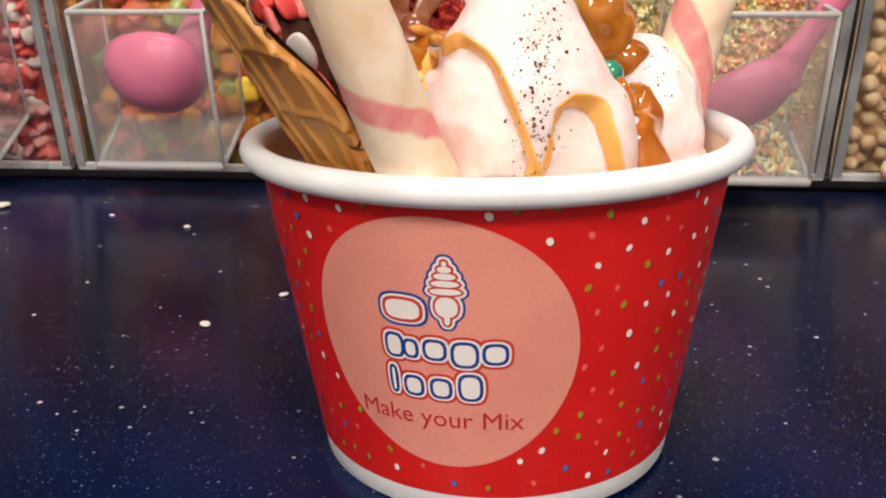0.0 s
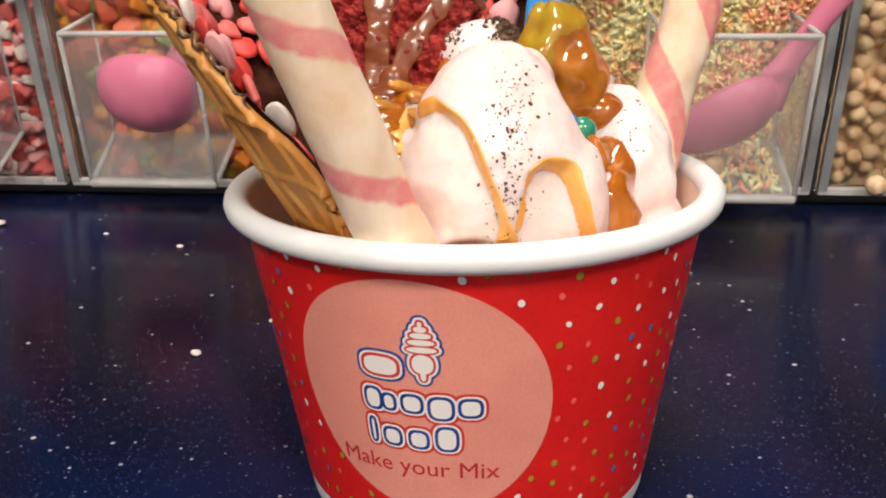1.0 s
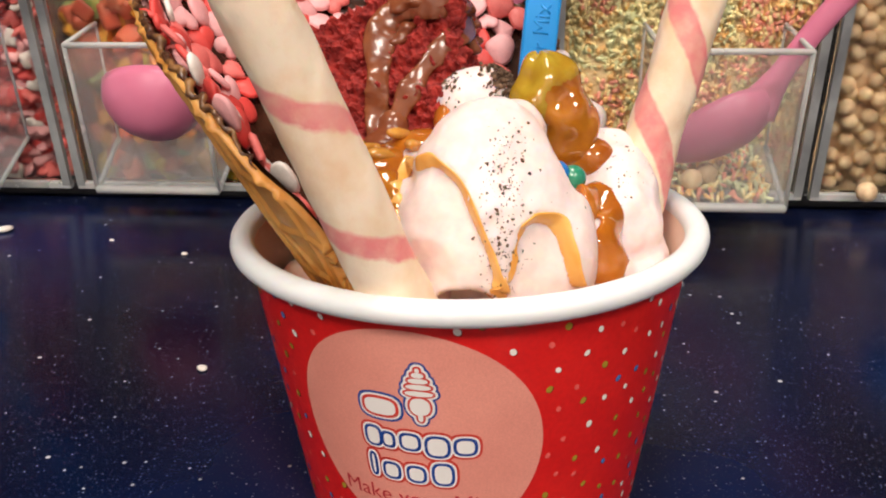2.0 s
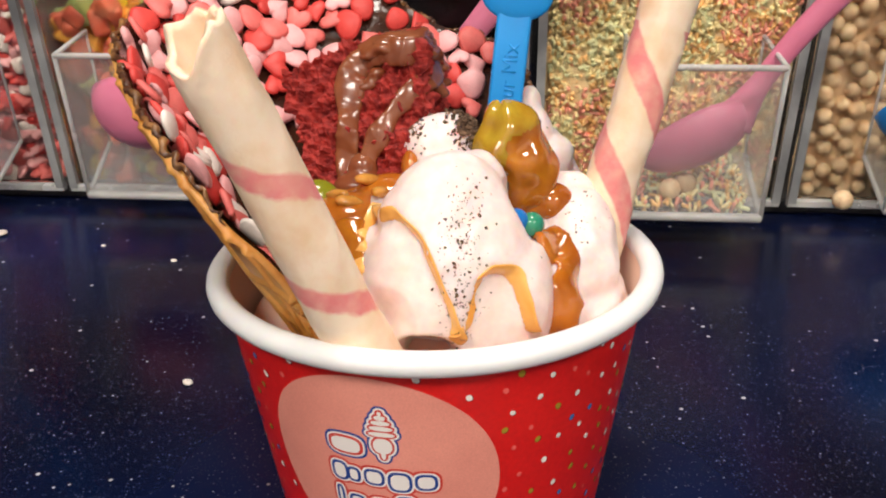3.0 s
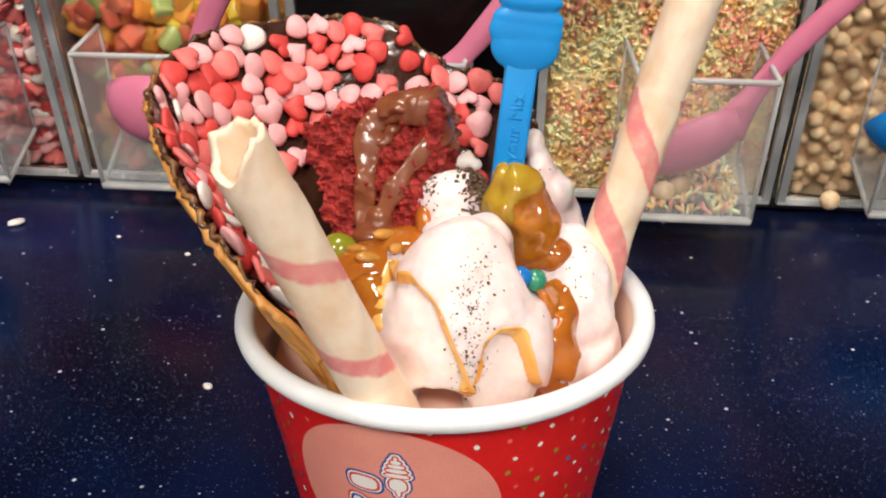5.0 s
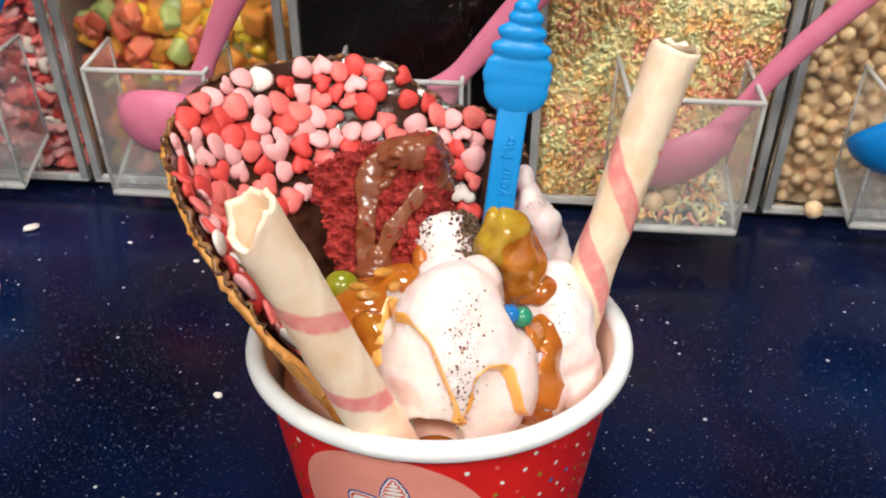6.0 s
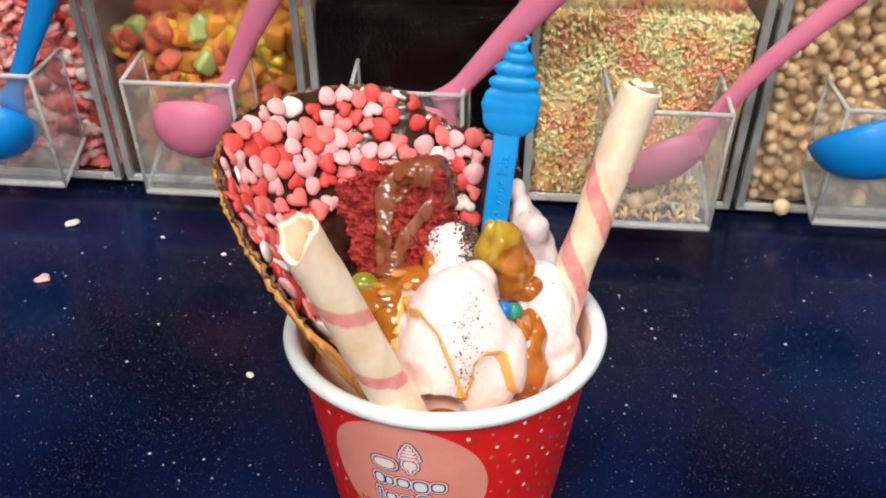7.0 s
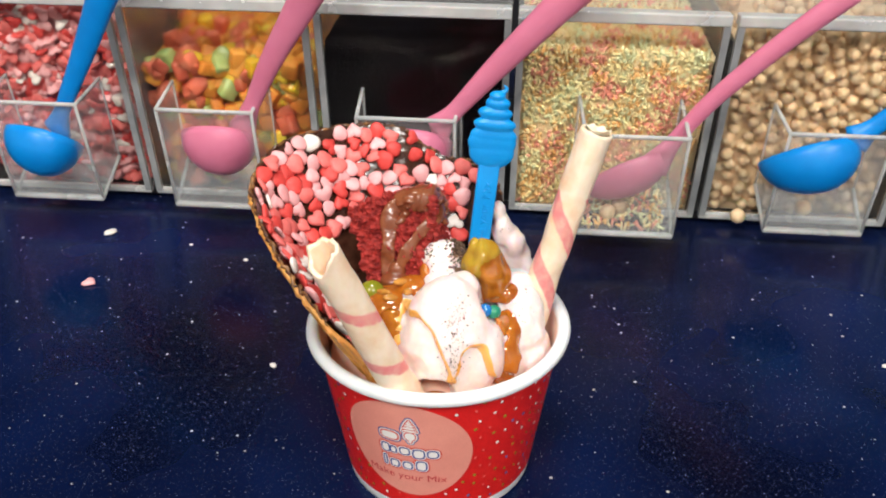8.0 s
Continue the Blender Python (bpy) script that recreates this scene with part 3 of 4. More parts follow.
def drip(name, pts, radius, material, label, sink=0.3, tree=CREAM, flat=0.6):
    path, ups = [], []
    for x, z in [(v[0], v[2]) for v in spline([(x, 0, z) for x, z in pts], 8)]:
        p, nrm = from_front(tree, x, z)
        if p:
            path.append(p - nrm * radius * sink * flat)
            ups.append(nrm)
    # even out jumps along the surface
    for _ in range(3):
        path = [path[0]] + [(a + 2 * b + c) / 4 for a, b, c in zip(path, path[1:], path[2:])] + [path[-1]]
        ups = [ups[0]] + [(a + 2 * b + c).normalized() for a, b, c in zip(ups, ups[1:], ups[2:])] + [ups[-1]]
    b = bmesh.new()
    tube(b, path, lambda s: radius * (0.75 + 0.35 * noise.noise(Vector((s * 9, radius * 1e4, 0))) + 0.2 * s), 12, flat, ups)
    return solo(name, b, material, label, "sauce", group="sauce drips")


drip("caramel_drip", [(-.0155, .0815), (-.0125, .0860), (-.0100, .0886), (-.0075, .0896), (-.0028, .0867), (.0003, .0800), (.0030, .0738), (.0046, .0682), (.0047, .0668)], 0.0019, M_HONEY, "thin amber caramel drip on pale yogurt", 0.15, CREAM, 0.18)
drip("caramel_drip", [(.0030, .0645), (.0055, .0682), (.0068, .0718), (.0082, .0780), (.0115, .0800), (.0155, .0785), (.0176, .0736), (.0194, .0662)], 0.0023, M_HONEY, "thin amber caramel drip on pale yogurt", 0.15, CREAM, 0.18)


def stream(name, pts, radius, material, label, flat=0.6, lift=0.2):
    """A thick run of sauce that clings to the nearest yogurt."""
    path, ups = [], []
    for v in spline(pts, 8):
        p, nrm, _, _ = CREAM.find_nearest(v)
        path.append(v.lerp(p, 0.6) + nrm * radius * flat * lift)
        ups.append((nrm + Vector((0.2, -0.8, 0.3))).normalized())
    for _ in range(8):
        path = [path[0]] + [(a + 2 * c + d) / 4 for a, c, d in zip(path, path[1:], path[2:])] + [path[-1]]
        ups = [ups[0]] + [(a + 2 * c + d).normalized() for a, c, d in zip(ups, ups[1:], ups[2:])] + [ups[-1]]
    b = bmesh.new()
    tube(b, path, lambda s: radius * (0.95 + 0.12 * noise.noise(Vector((s * 4, radius * 7e3, 0))) - 0.22 * s), 16, flat, ups)
    return solo(name, b, material, label, "sauce", group="sauce drips")


drip("caramel_stream", [(0.0232, 0.0784), (0.027, 0.0763), (0.0284, 0.0734), (0.0272, 0.0696), (0.0256, 0.0659), (0.0239, 0.0626), (0.0231, 0.0566)], 0.0055, M_CARAMEL, "thick brown caramel stream over pale yogurt", 0.1, CREAM, 0.36)
stream("caramel_drip", [(-.0190, -.0190, .0845), (-.0178, -.0240, .0795), (-.0165, -.0270, .0735)], 0.0042, M_CARAMEL_L, "amber caramel run beside pale yogurt", 0.4)
drip("caramel_drip", [(-.0190, .0830), (-.0165, .0805), (-.0160, .0750)], 0.0036, M_HONEY, "amber caramel pool beside pale yogurt")

# ---------------- wafers ----------------


def wafer(base, top, r_base, r_top, material, label, ragged, plug, bend=0.0, lumpy=0.00035, broken=0.0):
    m = axis_frame(base, top)
    length = (Vector(top) - Vector(base)).length
    w = thing("wafer_roll", label, "wafer roll", m, group="wafer rolls")
    b = bmesh.new()
    n, rows = 56, 60
    th = 0.0013
    seed = r_top * 9000
    outer, inner = [], []
    for j in range(rows + 1):
        t = j / rows
        z = length * t
        oa, ia = [], []
        for i in range(n):
            a = 2 * math_pi * i / n
            d = Vector((math.sin(a), math.cos(a), 0))
            r = r_base + (r_top - r_base) * t
            wob = lumpy * noise.noise(Vector((d.x * 1.0 + seed, d.y * 1.0, z * 45))) + 0.00012 * noise.noise(Vector((d.x * 4, d.y * 4 + seed, z * 260)))
            seam = 0.0005 * (((a / (2 * math_pi) + z / 0.05) % 1.0) < 0.5)
            zz = z - ragged * (abs(noise.noise(Vector((d.x * 1.3, d.y * 1.3, seed)))) * 1.6 + 0.45 * noise.noise(Vector((d.x * 2.3, d.y * 2.3, seed + 4))) + 0.10 * noise.noise(Vector((d.x * 9, d.y * 9, seed)))) * max(0.0, (t - 0.92) / 0.08)
            zz -= broken * max(0.0, 0.45 - 0.55 * d.x + 0.6 * d.y * -1 - 0.5) * max(0.0, (t - 0.85) / 0.15)
            sway = Vector((bend * math.sin(math_pi * t) + lumpy * 1.2 * noise.noise(Vector((seed, 3, z * 60))), 0, 0))
            oa.append(b.verts.new(d * (r + wob + seam * 0.5) + Vector((0, 0, zz)) + sway))
            ia.append(b.verts.new(d * (r + wob - th) + Vector((0, 0, zz - 0.0002)) + sway))
        outer.append(oa)
        inner.append(ia)
    for ring in (outer, inner):
        for p, q in zip(ring, ring[1:]):
            for i in range(n):
                b.faces.new((p[i], p[(i + 1) % n], q[(i + 1) % n], q[i]))
    for p, q in ((outer[-1], inner[-1]), (outer[0], inner[0])):
        for i in range(n):
            b.faces.new((p[i], p[(i + 1) % n], q[(i + 1) % n], q[i]))
    part("rolled_shell", b, material, w)
    # a crumpled disc added to close the roll, pale as if light came through
    b = bmesh.new()
    c = b.verts.new((0.0004, 0.0006, length - plug - 0.0012))
    prev = None
    for k in range(1, 8):
        ring = []
        for i in range(36):
            a = 2 * math_pi * i / 36
            r = (r_top - th + 0.0001) * k / 7
            q = Vector((r * math.sin(a), r * math.cos(a), length - plug + 0.0022 * (k / 7) ** 3))
            ring.append(b.verts.new(q + Vector((0, 0, 0.0014 * noise.noise(q * 420 + Vector((seed, 0, 0)))))))
        for i in range(36):
            if prev:
                b.faces.new((prev[i], prev[(i + 1) % 36], ring[(i + 1) % 36], ring[i]))
            else:
                b.faces.new((c, ring[i], ring[(i + 1) % 36]))
        prev = ring
    part("hollow_plug", b, M_LEAF, w, "pale plug lightening the roll's hollow")
    return w


M_LEAF = mat("pale_wafer", srgb("F8EEDC"), srgb("F0E0C4"), 200, 0.7, 0.3, 900, sss=0.3, sss_scale=0.003)
wafer((-.0104, -.0375, .0560), (-.0378, -.0530, .1300), 0.0062, 0.0059, M_WAFER_L, "pale rolled wafer with pink bands leaning out of the cup", 0.0022, 0.0140, broken=0.006)
wafer((.0362, .0040, .0620), (.0578, .0137, .1445), 0.0059, 0.0062, M_WAFER_R, "tall rolled wafer with a pink spiral stripe", 0.0009, 0.0016, -0.0009, 0.0007)

# ---------------- waffle cone fan ----------------
LOOP = spline([(-.0205, -.0400, .058), (-.0228, -.0402, .0690), (-.0262, -.0402, .0780), (-.0318, -.0400, .0852), (-.0392, -.0380, .0915), (-.052, -.028, .1035), (-.066, -.006, .113), (-.0735, .018, .119), (-.066, .041, .1255),
               (-.040, .060, .126), (-.0175, .061, .1250), (-.0085, .061, .1175), (.0010, .061, .1124), (.0125, .060, .1098), (.0232, .059, .1025), (.0275, .057, .087), (.028, .045, .064)], 60)
APEX = Vector((-0.014, -0.006, 0.026))
HUB = Vector((-0.014, -0.004, 0.105))


ARC = [0.0]
for p, q in zip(LOOP, LOOP[1:]):
    ARC.append(ARC[-1] + (q - p).length)


def fan(u, s, inward=0.0):
    """A place on the waffle: u along its edge, s from the tip to the edge."""
    k = min(u, 0.99999) * (len(LOOP) - 1)
    i = int(k)
    e = LOOP[i].lerp(LOOP[i + 1], k - i)
    p = APEX.lerp(e, s)
    out = Vector((p.x - HUB.x, p.y - HUB.y, 0))
    out = out.normalized() if out.length > 1e-6 else Vector((0, 1, 0))
    p = p + out * ((0.0008 + 0.0062 * max(0.0, 1 - u / 0.21)) * math.sin(math_pi * s) * s - inward)
    most = R0 + SLOPE * p.z - 0.0042
    far = math.hypot(p.x, p.y)
    if p.z < CUP_H + 0.004 and far > most:
        p.x, p.y = p.x * most / far, p.y * most / far
    return p


def fan_normal(u, s):
    e = 0.016
    a = fan(min(u + e, 1), s) - fan(max(u - e, 0), s)
    b = fan(u, min(s + 0.01, 1)) - fan(u, s - 0.01)
    n = a.cross(b).normalized()
    return n if n.dot(HUB - fan(u, s)) > 0 else -n


waffle = thing("waffle_cone", "baked waffle fan coated inside with dark chocolate and sugar hearts", "waffle cone")


def fan_sheet(n_u, n_s, height, s0=0.2):
    b = bmesh.new()
    g = []
    for i in range(n_u + 1):
        row = []
        for j in range(n_s + 1):
            u, s = i / n_u, s0 + (1 - s0) * j / n_s
            row.append(b.verts.new(fan(u, s) + fan_normal(u, s) * height(u, s)))
        g.append(row)
    for p, q in zip(g, g[1:]):
        for j in range(n_s):
            b.faces.new((p[j], q[j], q[j + 1], p[j + 1]))
    return b, g


def ridge(u, s):
    x, y = ARC[int(min(u, 1.0) * (len(LOOP) - 1))] * (0.25 + 0.75 * s) / 0.0175, s * 0.088 / 0.0200
    a, c = (x + y) % 1.0, (x - y) % 1.0
    k = max(max(0, 1 - abs(a - 0.5) / 0.075), max(0, 1 - abs(c - 0.5) / 0.075))
    return -0.0016 - 0.0008 * k * k * (3 - 2 * k) + 0.0003 * noise.noise(fan(u, s) * 110)


b, g1 = fan_sheet(600, 110, ridge)
g2 = []
for i in range(601):
    g2.append([b.verts.new(fan(i / 600, 0.2 + 0.8 * j / 110)) for j in range(111)])
for p, q in zip(g2, g2[1:]):
    for j in range(110):
        b.faces.new((p[j], p[j + 1], q[j + 1], q[j]))
for i in range(600):
    b.faces.new((g1[i][110], g1[i + 1][110], g2[i + 1][110], g2[i][110]))
for i in (0, 600):
    for j in range(110):
        b.faces.new((g1[i][j], g1[i][j + 1], g2[i][j + 1], g2[i][j]))
part("baked_shell", b, M_WAFFLE, waffle, "golden brown waffle grid")
b, _ = fan_sheet(160, 60, lambda u, s: -0.0004 + 0.0011 * min(1.0, max(0.0, (u - 0.0875) / 0.05)) + 0.0007 * noise.noise(fan(u, s) * 260), 0.22)
part("chocolate_coat", b, M_CHOC, waffle, "glossy dark chocolate coat")
b = bmesh.new()
edge = []
for i in range(420):
    u = 0.236 + 0.764 * i / 419
    p = fan(u, 1.0) + Vector((0, 0, 0.0002))
    edge.append(p + Vector((noise.noise(p * 500), noise.noise(p * 500 + Vector((9, 0, 0))), noise.noise(p * 420 + Vector((0, 9, 0))))) * 0.0014)
tube(b, edge, lambda s: (0.0008 + 0.0007 * noise.noise(Vector((s * 230, 2, 0)))) * min(1.0, 0.15 + s * 9), 8)
part("chocolate_edge", b, mat("chocolate_dipped_edge", srgb("4A2C1C"), srgb("A87846"), 260, 0.3, 0.6, 500, spread=(0.45, 0.7), coat=0.3), waffle, "bumpy chocolate dipped edge")


def heart_bm(w=0.0072, h=0.0018, round_=0.0):
    b = bmesh.new()
    n = 20
    top, mid, low = [], [], []
    for i in range(n):
        a = 2 * math_pi * i / n
        x, y = 16 * math.sin(a) ** 3 / 34, (13 * math.cos(a) - 5 * math.cos(2 * a) - 2 * math.cos(3 * a) - math.cos(4 * a) + 2) / 34
        x, y = x * (1 - round_) + 0.5 * math.sin(a) * round_, y * (1 - round_) + 0.5 * math.cos(a) * round_
        mid.append(b.verts.new((x * w, y * w, 0)))
        top.append(b.verts.new((x * w * 0.78, y * w * 0.78, h * 0.42)))
        low.append(b.verts.new((x * w * 0.85, y * w * 0.85, -h * 0.4)))
    c, d = b.verts.new((0, 0.0002, h * 0.55)), b.verts.new((0, 0, -h * 0.4))
    for i in range(n):
        k = (i + 1) % n
        b.faces.new((mid[i], mid[k], top[k], top[i]))
        b.faces.new((low[i], low[k], mid[k], mid[i]))
        b.faces.new((top[i], top[k], c))
        b.faces.new((low[k], low[i], d))
    return b


HEARTS = [finish(heart_bm(0.0080, 0.0017, rd), "heart_sprinkle", M_H[c]) for c in range(4) for rd in (0.25, 0.7)]
spots = []
tries = 0
while len(spots) < 205 and tries < 12000:
    tries += 1
    u, s = rng.uniform(0.14, 0.83), rng.uniform(0.50, 0.97) ** 0.6
    s = min(s, 0.978)
    p = fan(u, s)
    if all((p - q[2]).length > 0.0048 for q in spots):
        spots.append((u, s, p))
for u, s, p in spots:
    nrm = fan_normal(u, s)
    o = new("heart_sprinkle", HEARTS[2 * rng.choices((0, 1, 2, 3), (5, 5, 1.3, 4.5))[0] + rng.randint(0, 1)])
    o.parent = waffle
    q = nrm.to_track_quat("Z", "Y").to_matrix().to_4x4()
    o.matrix_local = Matrix.Translation(p + nrm * rng.uniform(0.0016, 0.0034)) @ q @ pose(0, 0, 0, rng.uniform(-24, 24), rng.uniform(-24, 24), rng.uniform(0, 360)) @ Matrix.Scale(rng.uniform(0.85, 1.12), 4)

# ---------------- red velvet cake piece ----------------
cake = thing("cake_piece", "crumbly red velvet cake piece with chocolate sauce", "cake")
b = bmesh.new()
bmesh.ops.create_cube(b, size=1.0)
bmesh.ops.subdivide_edges(b, edges=b.edges[:], cuts=56, use_grid_fill=True)
m = pose(-.0150, .0180, .0955, -30, -17, -6)
for v in b.verts:
    x, y, z = v.co
    taper = 1.0 + 0.26 * z
    v.co = m @ Vector((x * 0.0315 * taper, y * 0.022, z * 0.034 - 0.008 * max(0.0, -x) * max(0.0, z + 0.1)))
b.normal_update()
for v in b.verts:
    v.co += v.normal * (0.0026 * noise.noise(v.co * 130) + 0.0022 * noise.noise(v.co * 420) + 0.0019 * noise.noise(v.co * 900))
b.normal_update()
CAKE = tree_of(b)
part("crumb", b, M_CAKE, cake, smooth=False)


def cake_sauce(pts, radius):
    path, ups = [], []
    for v in spline([(x, 0, z) for x, z in pts], 8):
        p, nrm = from_front(CAKE, v.x, v.z)
        if p:
            path.append(p + Vector((0, -0.0005, 0.0003)))
            ups.append(Vector((nrm.x * 0.5, nrm.y - 1, 0.5 * nrm.z + 0.4)).normalized())
    for _ in range(30):
        path = [path[0]] + [(a + 2 * c + d) / 4 for a, c, d in zip(path, path[1:], path[2:])] + [path[-1]]
    bb = bmesh.new()
    tube(bb, path, lambda s: radius * (0.9 + 0.4 * noise.noise(Vector((s * 5, radius * 9e3, 1)))) * (1 - 0.25 * s), 16, 0.24, ups)
    part("sauce_drip", bb, M_CHOCSAUCE, cake, "milk chocolate sauce drip")


cake_sauce([(.0000, .1140), (-.0060, .1142), (-.0125, .1140), (-.0180, .1115), (-.0202, .1070), (-.0200, .1015), (-.0204, .0970), (-.0208, .0915), (-.0200, .0860)], 0.0040)
cake_sauce([(.0005, .1095), (-.0050, .1062), (-.0100, .1010), (-.0142, .0950), (-.0172, .0880)], 0.0031)
bb = bmesh.new()
for i in range(15):
    for j in range(4):
        p, nrm = from_above(CAKE, -.0165 + .0190 * i / 14 + .0006 * (j % 2), .0120 + .0075 * j / 3 + .0004 * i)
        if p and p.z > 0.098:
            ball(bb, p - Vector((0, 0, .0005)), (.0026, .0030, .0013), 2)
part("sauce_cap", melt(bb, 0.0006, 22), M_CHOCSAUCE, cake, "milk chocolate sauce over the top")

bb = bmesh.new()
for c, r in (((-.0175, .0005, .0860), (.0062, .0045, .0032)), ((-.0170, .0030, .0890), (.0036, .0030, .0040))):
    ball(bb, c, r, 3)
part("sauce_foot", melt(bb, 0.0005, 8), M_CHOCSAUCE, cake, "chocolate sauce pooled at the foot")

# ---------------- sauces and candies behind the yogurt ----------------
bb = bmesh.new()
for c, r in (((-.019, -.010, .083), (.009, .008, .0045)), ((-.010, -.004, .086), (.008, .007, .004)), ((-.0215, -.016, .079), (.005, .006, .005)), ((-.014, .0, .083), (.010, .008, .005))):
    ball(bb, c, r, 3)
solo("caramel_pool", melt(bb, 0.0006, 8), M_CARAMEL, "glossy caramel pool under the cake", "sauce")
for nm, c, r, mt, lb in (("candy_ball", (.0205, -.0150, .0822), (.0028, .0028, .0027), M_GREENBALL, "teal sugar-coated candy ball in caramel"),
                         ("candy_ball", (.0170, -.0160, .0835), (.0027, .0026, .0026), M_BLUEBALL, "blue sugar-coated candy ball in caramel"),
                         ("candy_ball", (-.0262, -.006, .0850), (.0048, .0044, .0044), M_LIMEBALL, "olive green sugar-coated candy ball")):
    bb = bmesh.new()
    ball(bb, c, r, 3)
    solo(nm, bb, mt, lb, "candy", group="candy balls")


def nut_skin(keep, lift):
    b = bmesh.new()
    ball(b, (0, 0, 0), (.0094, .0078, .0124), 5)
    b.normal_update()
    for v in b.verts:
        a = math.atan2(v.co.x, -v.co.y)
        w = math.sin(2.0 * a + 0.6 + 0.9 * math.sin(v.co.z * 330)) + 0.45 * math.sin(5.0 * a - v.co.z * 420)
        v.co += v.normal * (0.0008 * w + 0.0015 * noise.noise(v.co * 170) + lift)
    if keep is not None:
        bmesh.ops.delete(b, geom=[v for v in b.verts if v.co.z + 0.009 * noise.noise(v.co * 150) - 0.55 * v.co.x > keep], context="VERTS")
    return b


nut = thing("glazed_nut", "caramel-glazed walnut half on the yogurt", "nut", pose(.0172, -.0012, .0930, -8, -12, 12))
part("kernel", nut_skin(None, 0.0), M_NUT, nut, "olive amber walnut kernel")
part("caramel_glaze", nut_skin(0.0050, 0.0003), M_CARAMEL_L, nut, "shiny caramel glaze")
bb = bmesh.new()
for c, r in (((.021, -.003, .083), (.0060, .0045, .004)), ((.0260, -.004, .0835), (.005, .005, .0045)), ((.016, -.004, .0835), (.004, .004, .004))):
    ball(bb, c, r, 3)
solo("caramel_pool", melt(bb, 0.0006, 8), M_CARAMEL, "glossy caramel pool below the walnut", "sauce")

bb = bmesh.new()
for c, r in (((-.0010, -.0375, .0575), (.0065, .0055, .0022)), ((.0040, -.0400, .0580), (.0045, .0035, .0018))):
    ball(bb, c, r, 3)
solo("caramel_pool", melt(bb, 0.0005, 6), M_CARAMEL, "brown caramel pooled in a hollow under the yogurt", "sauce")
bb = bmesh.new()
for c, r in (((-.0056, .0005, .0905), (.0026, .0040, .0042)), ((-.0048, -.0030, .0885), (.0030, .0028, .0032)), ((-.0085, -.0030, .0860), (.0040, .0034, .0030))):
    ball(bb, c, r, 3)
solo("caramel_pool", melt(bb, 0.0005, 6), M_CARAMEL, "amber caramel on the flank of the yogurt", "sauce")
for x, y, z, a in ((-.0185, -.0135, .0868, 20), (-.0120, -.0105, .0880, 75), (-.0215, -.0100, .0872, 140), (-.0150, -.0060, .0895, 40)):
    bb = bmesh.new()
    ball(bb, (0, 0, 0), (.0034, .0017, .0013), 3)
    for v in bb.verts:
        v.co *= 1 + 0.15 * noise.noise(v.co * 500 + Vector((a, 0, 0)))
    solo("peanut_piece", bb, M_PEANUT, "amber peanut piece in the caramel", "nut", pose(x, y, z, 10, 15, a), group="peanut pieces")

# cookie crumbs
bb = bmesh.new()


def crumb(p, r):
    q = bmesh.ops.create_cube(bb, size=1.5 * r)
    mm = Matrix.Translation(p) @ pose(0, 0, 0, rng.uniform(0, 360), rng.uniform(0, 360), rng.uniform(0, 360)) @ Matrix.Diagonal((rng.uniform(.6, 1.7), rng.uniform(.5, 1.2), rng.uniform(.3, .9), 1))
    for v in q["verts"]:
        v.co = mm @ (v.co * rng.uniform(0.45, 1.3))


for _ in range(60):
    p, nrm = from_above(CREAM, -.0052 + rng.gauss(0, .0018), .001 + rng.gauss(0, .003))
    if p:
        crumb(p, rng.uniform(.0002, .0005))
for _ in range(360):
    t = rng.random()
    x, z = .0068 + rng.gauss(0, .0024) - .003 * t, .096 - .030 * t + rng.gauss(0, .002)
    if rng.random() < t * 0.5:
        x = .0045 + rng.gauss(0, .0015)
    p, nrm = from_front(CREAM, x, z)
    if p:
        crumb(p, rng.choice((.00008, .00011, .00014, .00018, .00024, .00036)))
for _ in range(200):
    f = rng.random()
    p, nrm = from_above(CREAM, .0125 + .0040 * f + rng.gauss(0, .0007), -.0030 - .0100 * f + rng.gauss(0, .0012))
    if p:
        crumb(p, rng.uniform(.0002, .0005))
for _ in range(70):
    p, nrm = from_front(CREAM, .031 + rng.gauss(0, .006), .083 + rng.gauss(0, .004))
    if p:
        crumb(p, rng.choice((.00014, .0002, .0003)))
for _ in range(420):
    p, nrm = from_above(CREAM, .0072 + rng.gauss(0, .0018), .001 + rng.gauss(0, .0036))
    if p:
        crumb(p + nrm * rng.uniform(0, .0008), rng.uniform(.0002, .0007))
solo("cookie_crumbs", bb, M_CRUMB, "dark chocolate cookie crumbs scattered over yogurt", "crumbs", kind="stuff", smooth=False)

# ---------------- small blue spoon ----------------
sp_top, sp_dir = Vector((.0225, .0420, .1503)), Vector((.0058, .0070, .0600)).normalized()
sp = thing("dessert_spoon", "small bright blue plastic spoon with a swirl-shaped end", "spoon", axis_frame(sp_top - sp_dir * 0.085, sp_top))
b = bmesh.new()
box(b, (-.0044, -.0012, 0.0), (.0044, .0012, .056), 0.0008)
stick = part("stick", b, M_BLUEP, sp)
b = bmesh.new()
for zc, hw, hh in ((.0585, .0094, .0072), (.0625, .0100, .0072), (.0655, .0097, .0044), (.0702, .0088, .0033), (.0748, .0071, .0031), (.0788, .0051, .0028), (.0817, .0034, .0022)):
    ball(b, (0.0003 * math.sin(zc * 900), 0, zc), (hw, .0022 if zc < .067 else .0029, hh), 3)
tube(b, spline([(-.001, 0, .0822), (.0022, 0, .0836), (.0030, 0, .0852), (.0014, 0, .0864)], 6), lambda s: .0014 * (1 - .7 * s), 8)
part("swirl_end", melt(b, 0.0004, 5), M_BLUEP, sp)
b = text_mesh("Make your Mix", 0.0056)
ext = bmesh.ops.extrude_face_region(b, geom=b.faces[:])
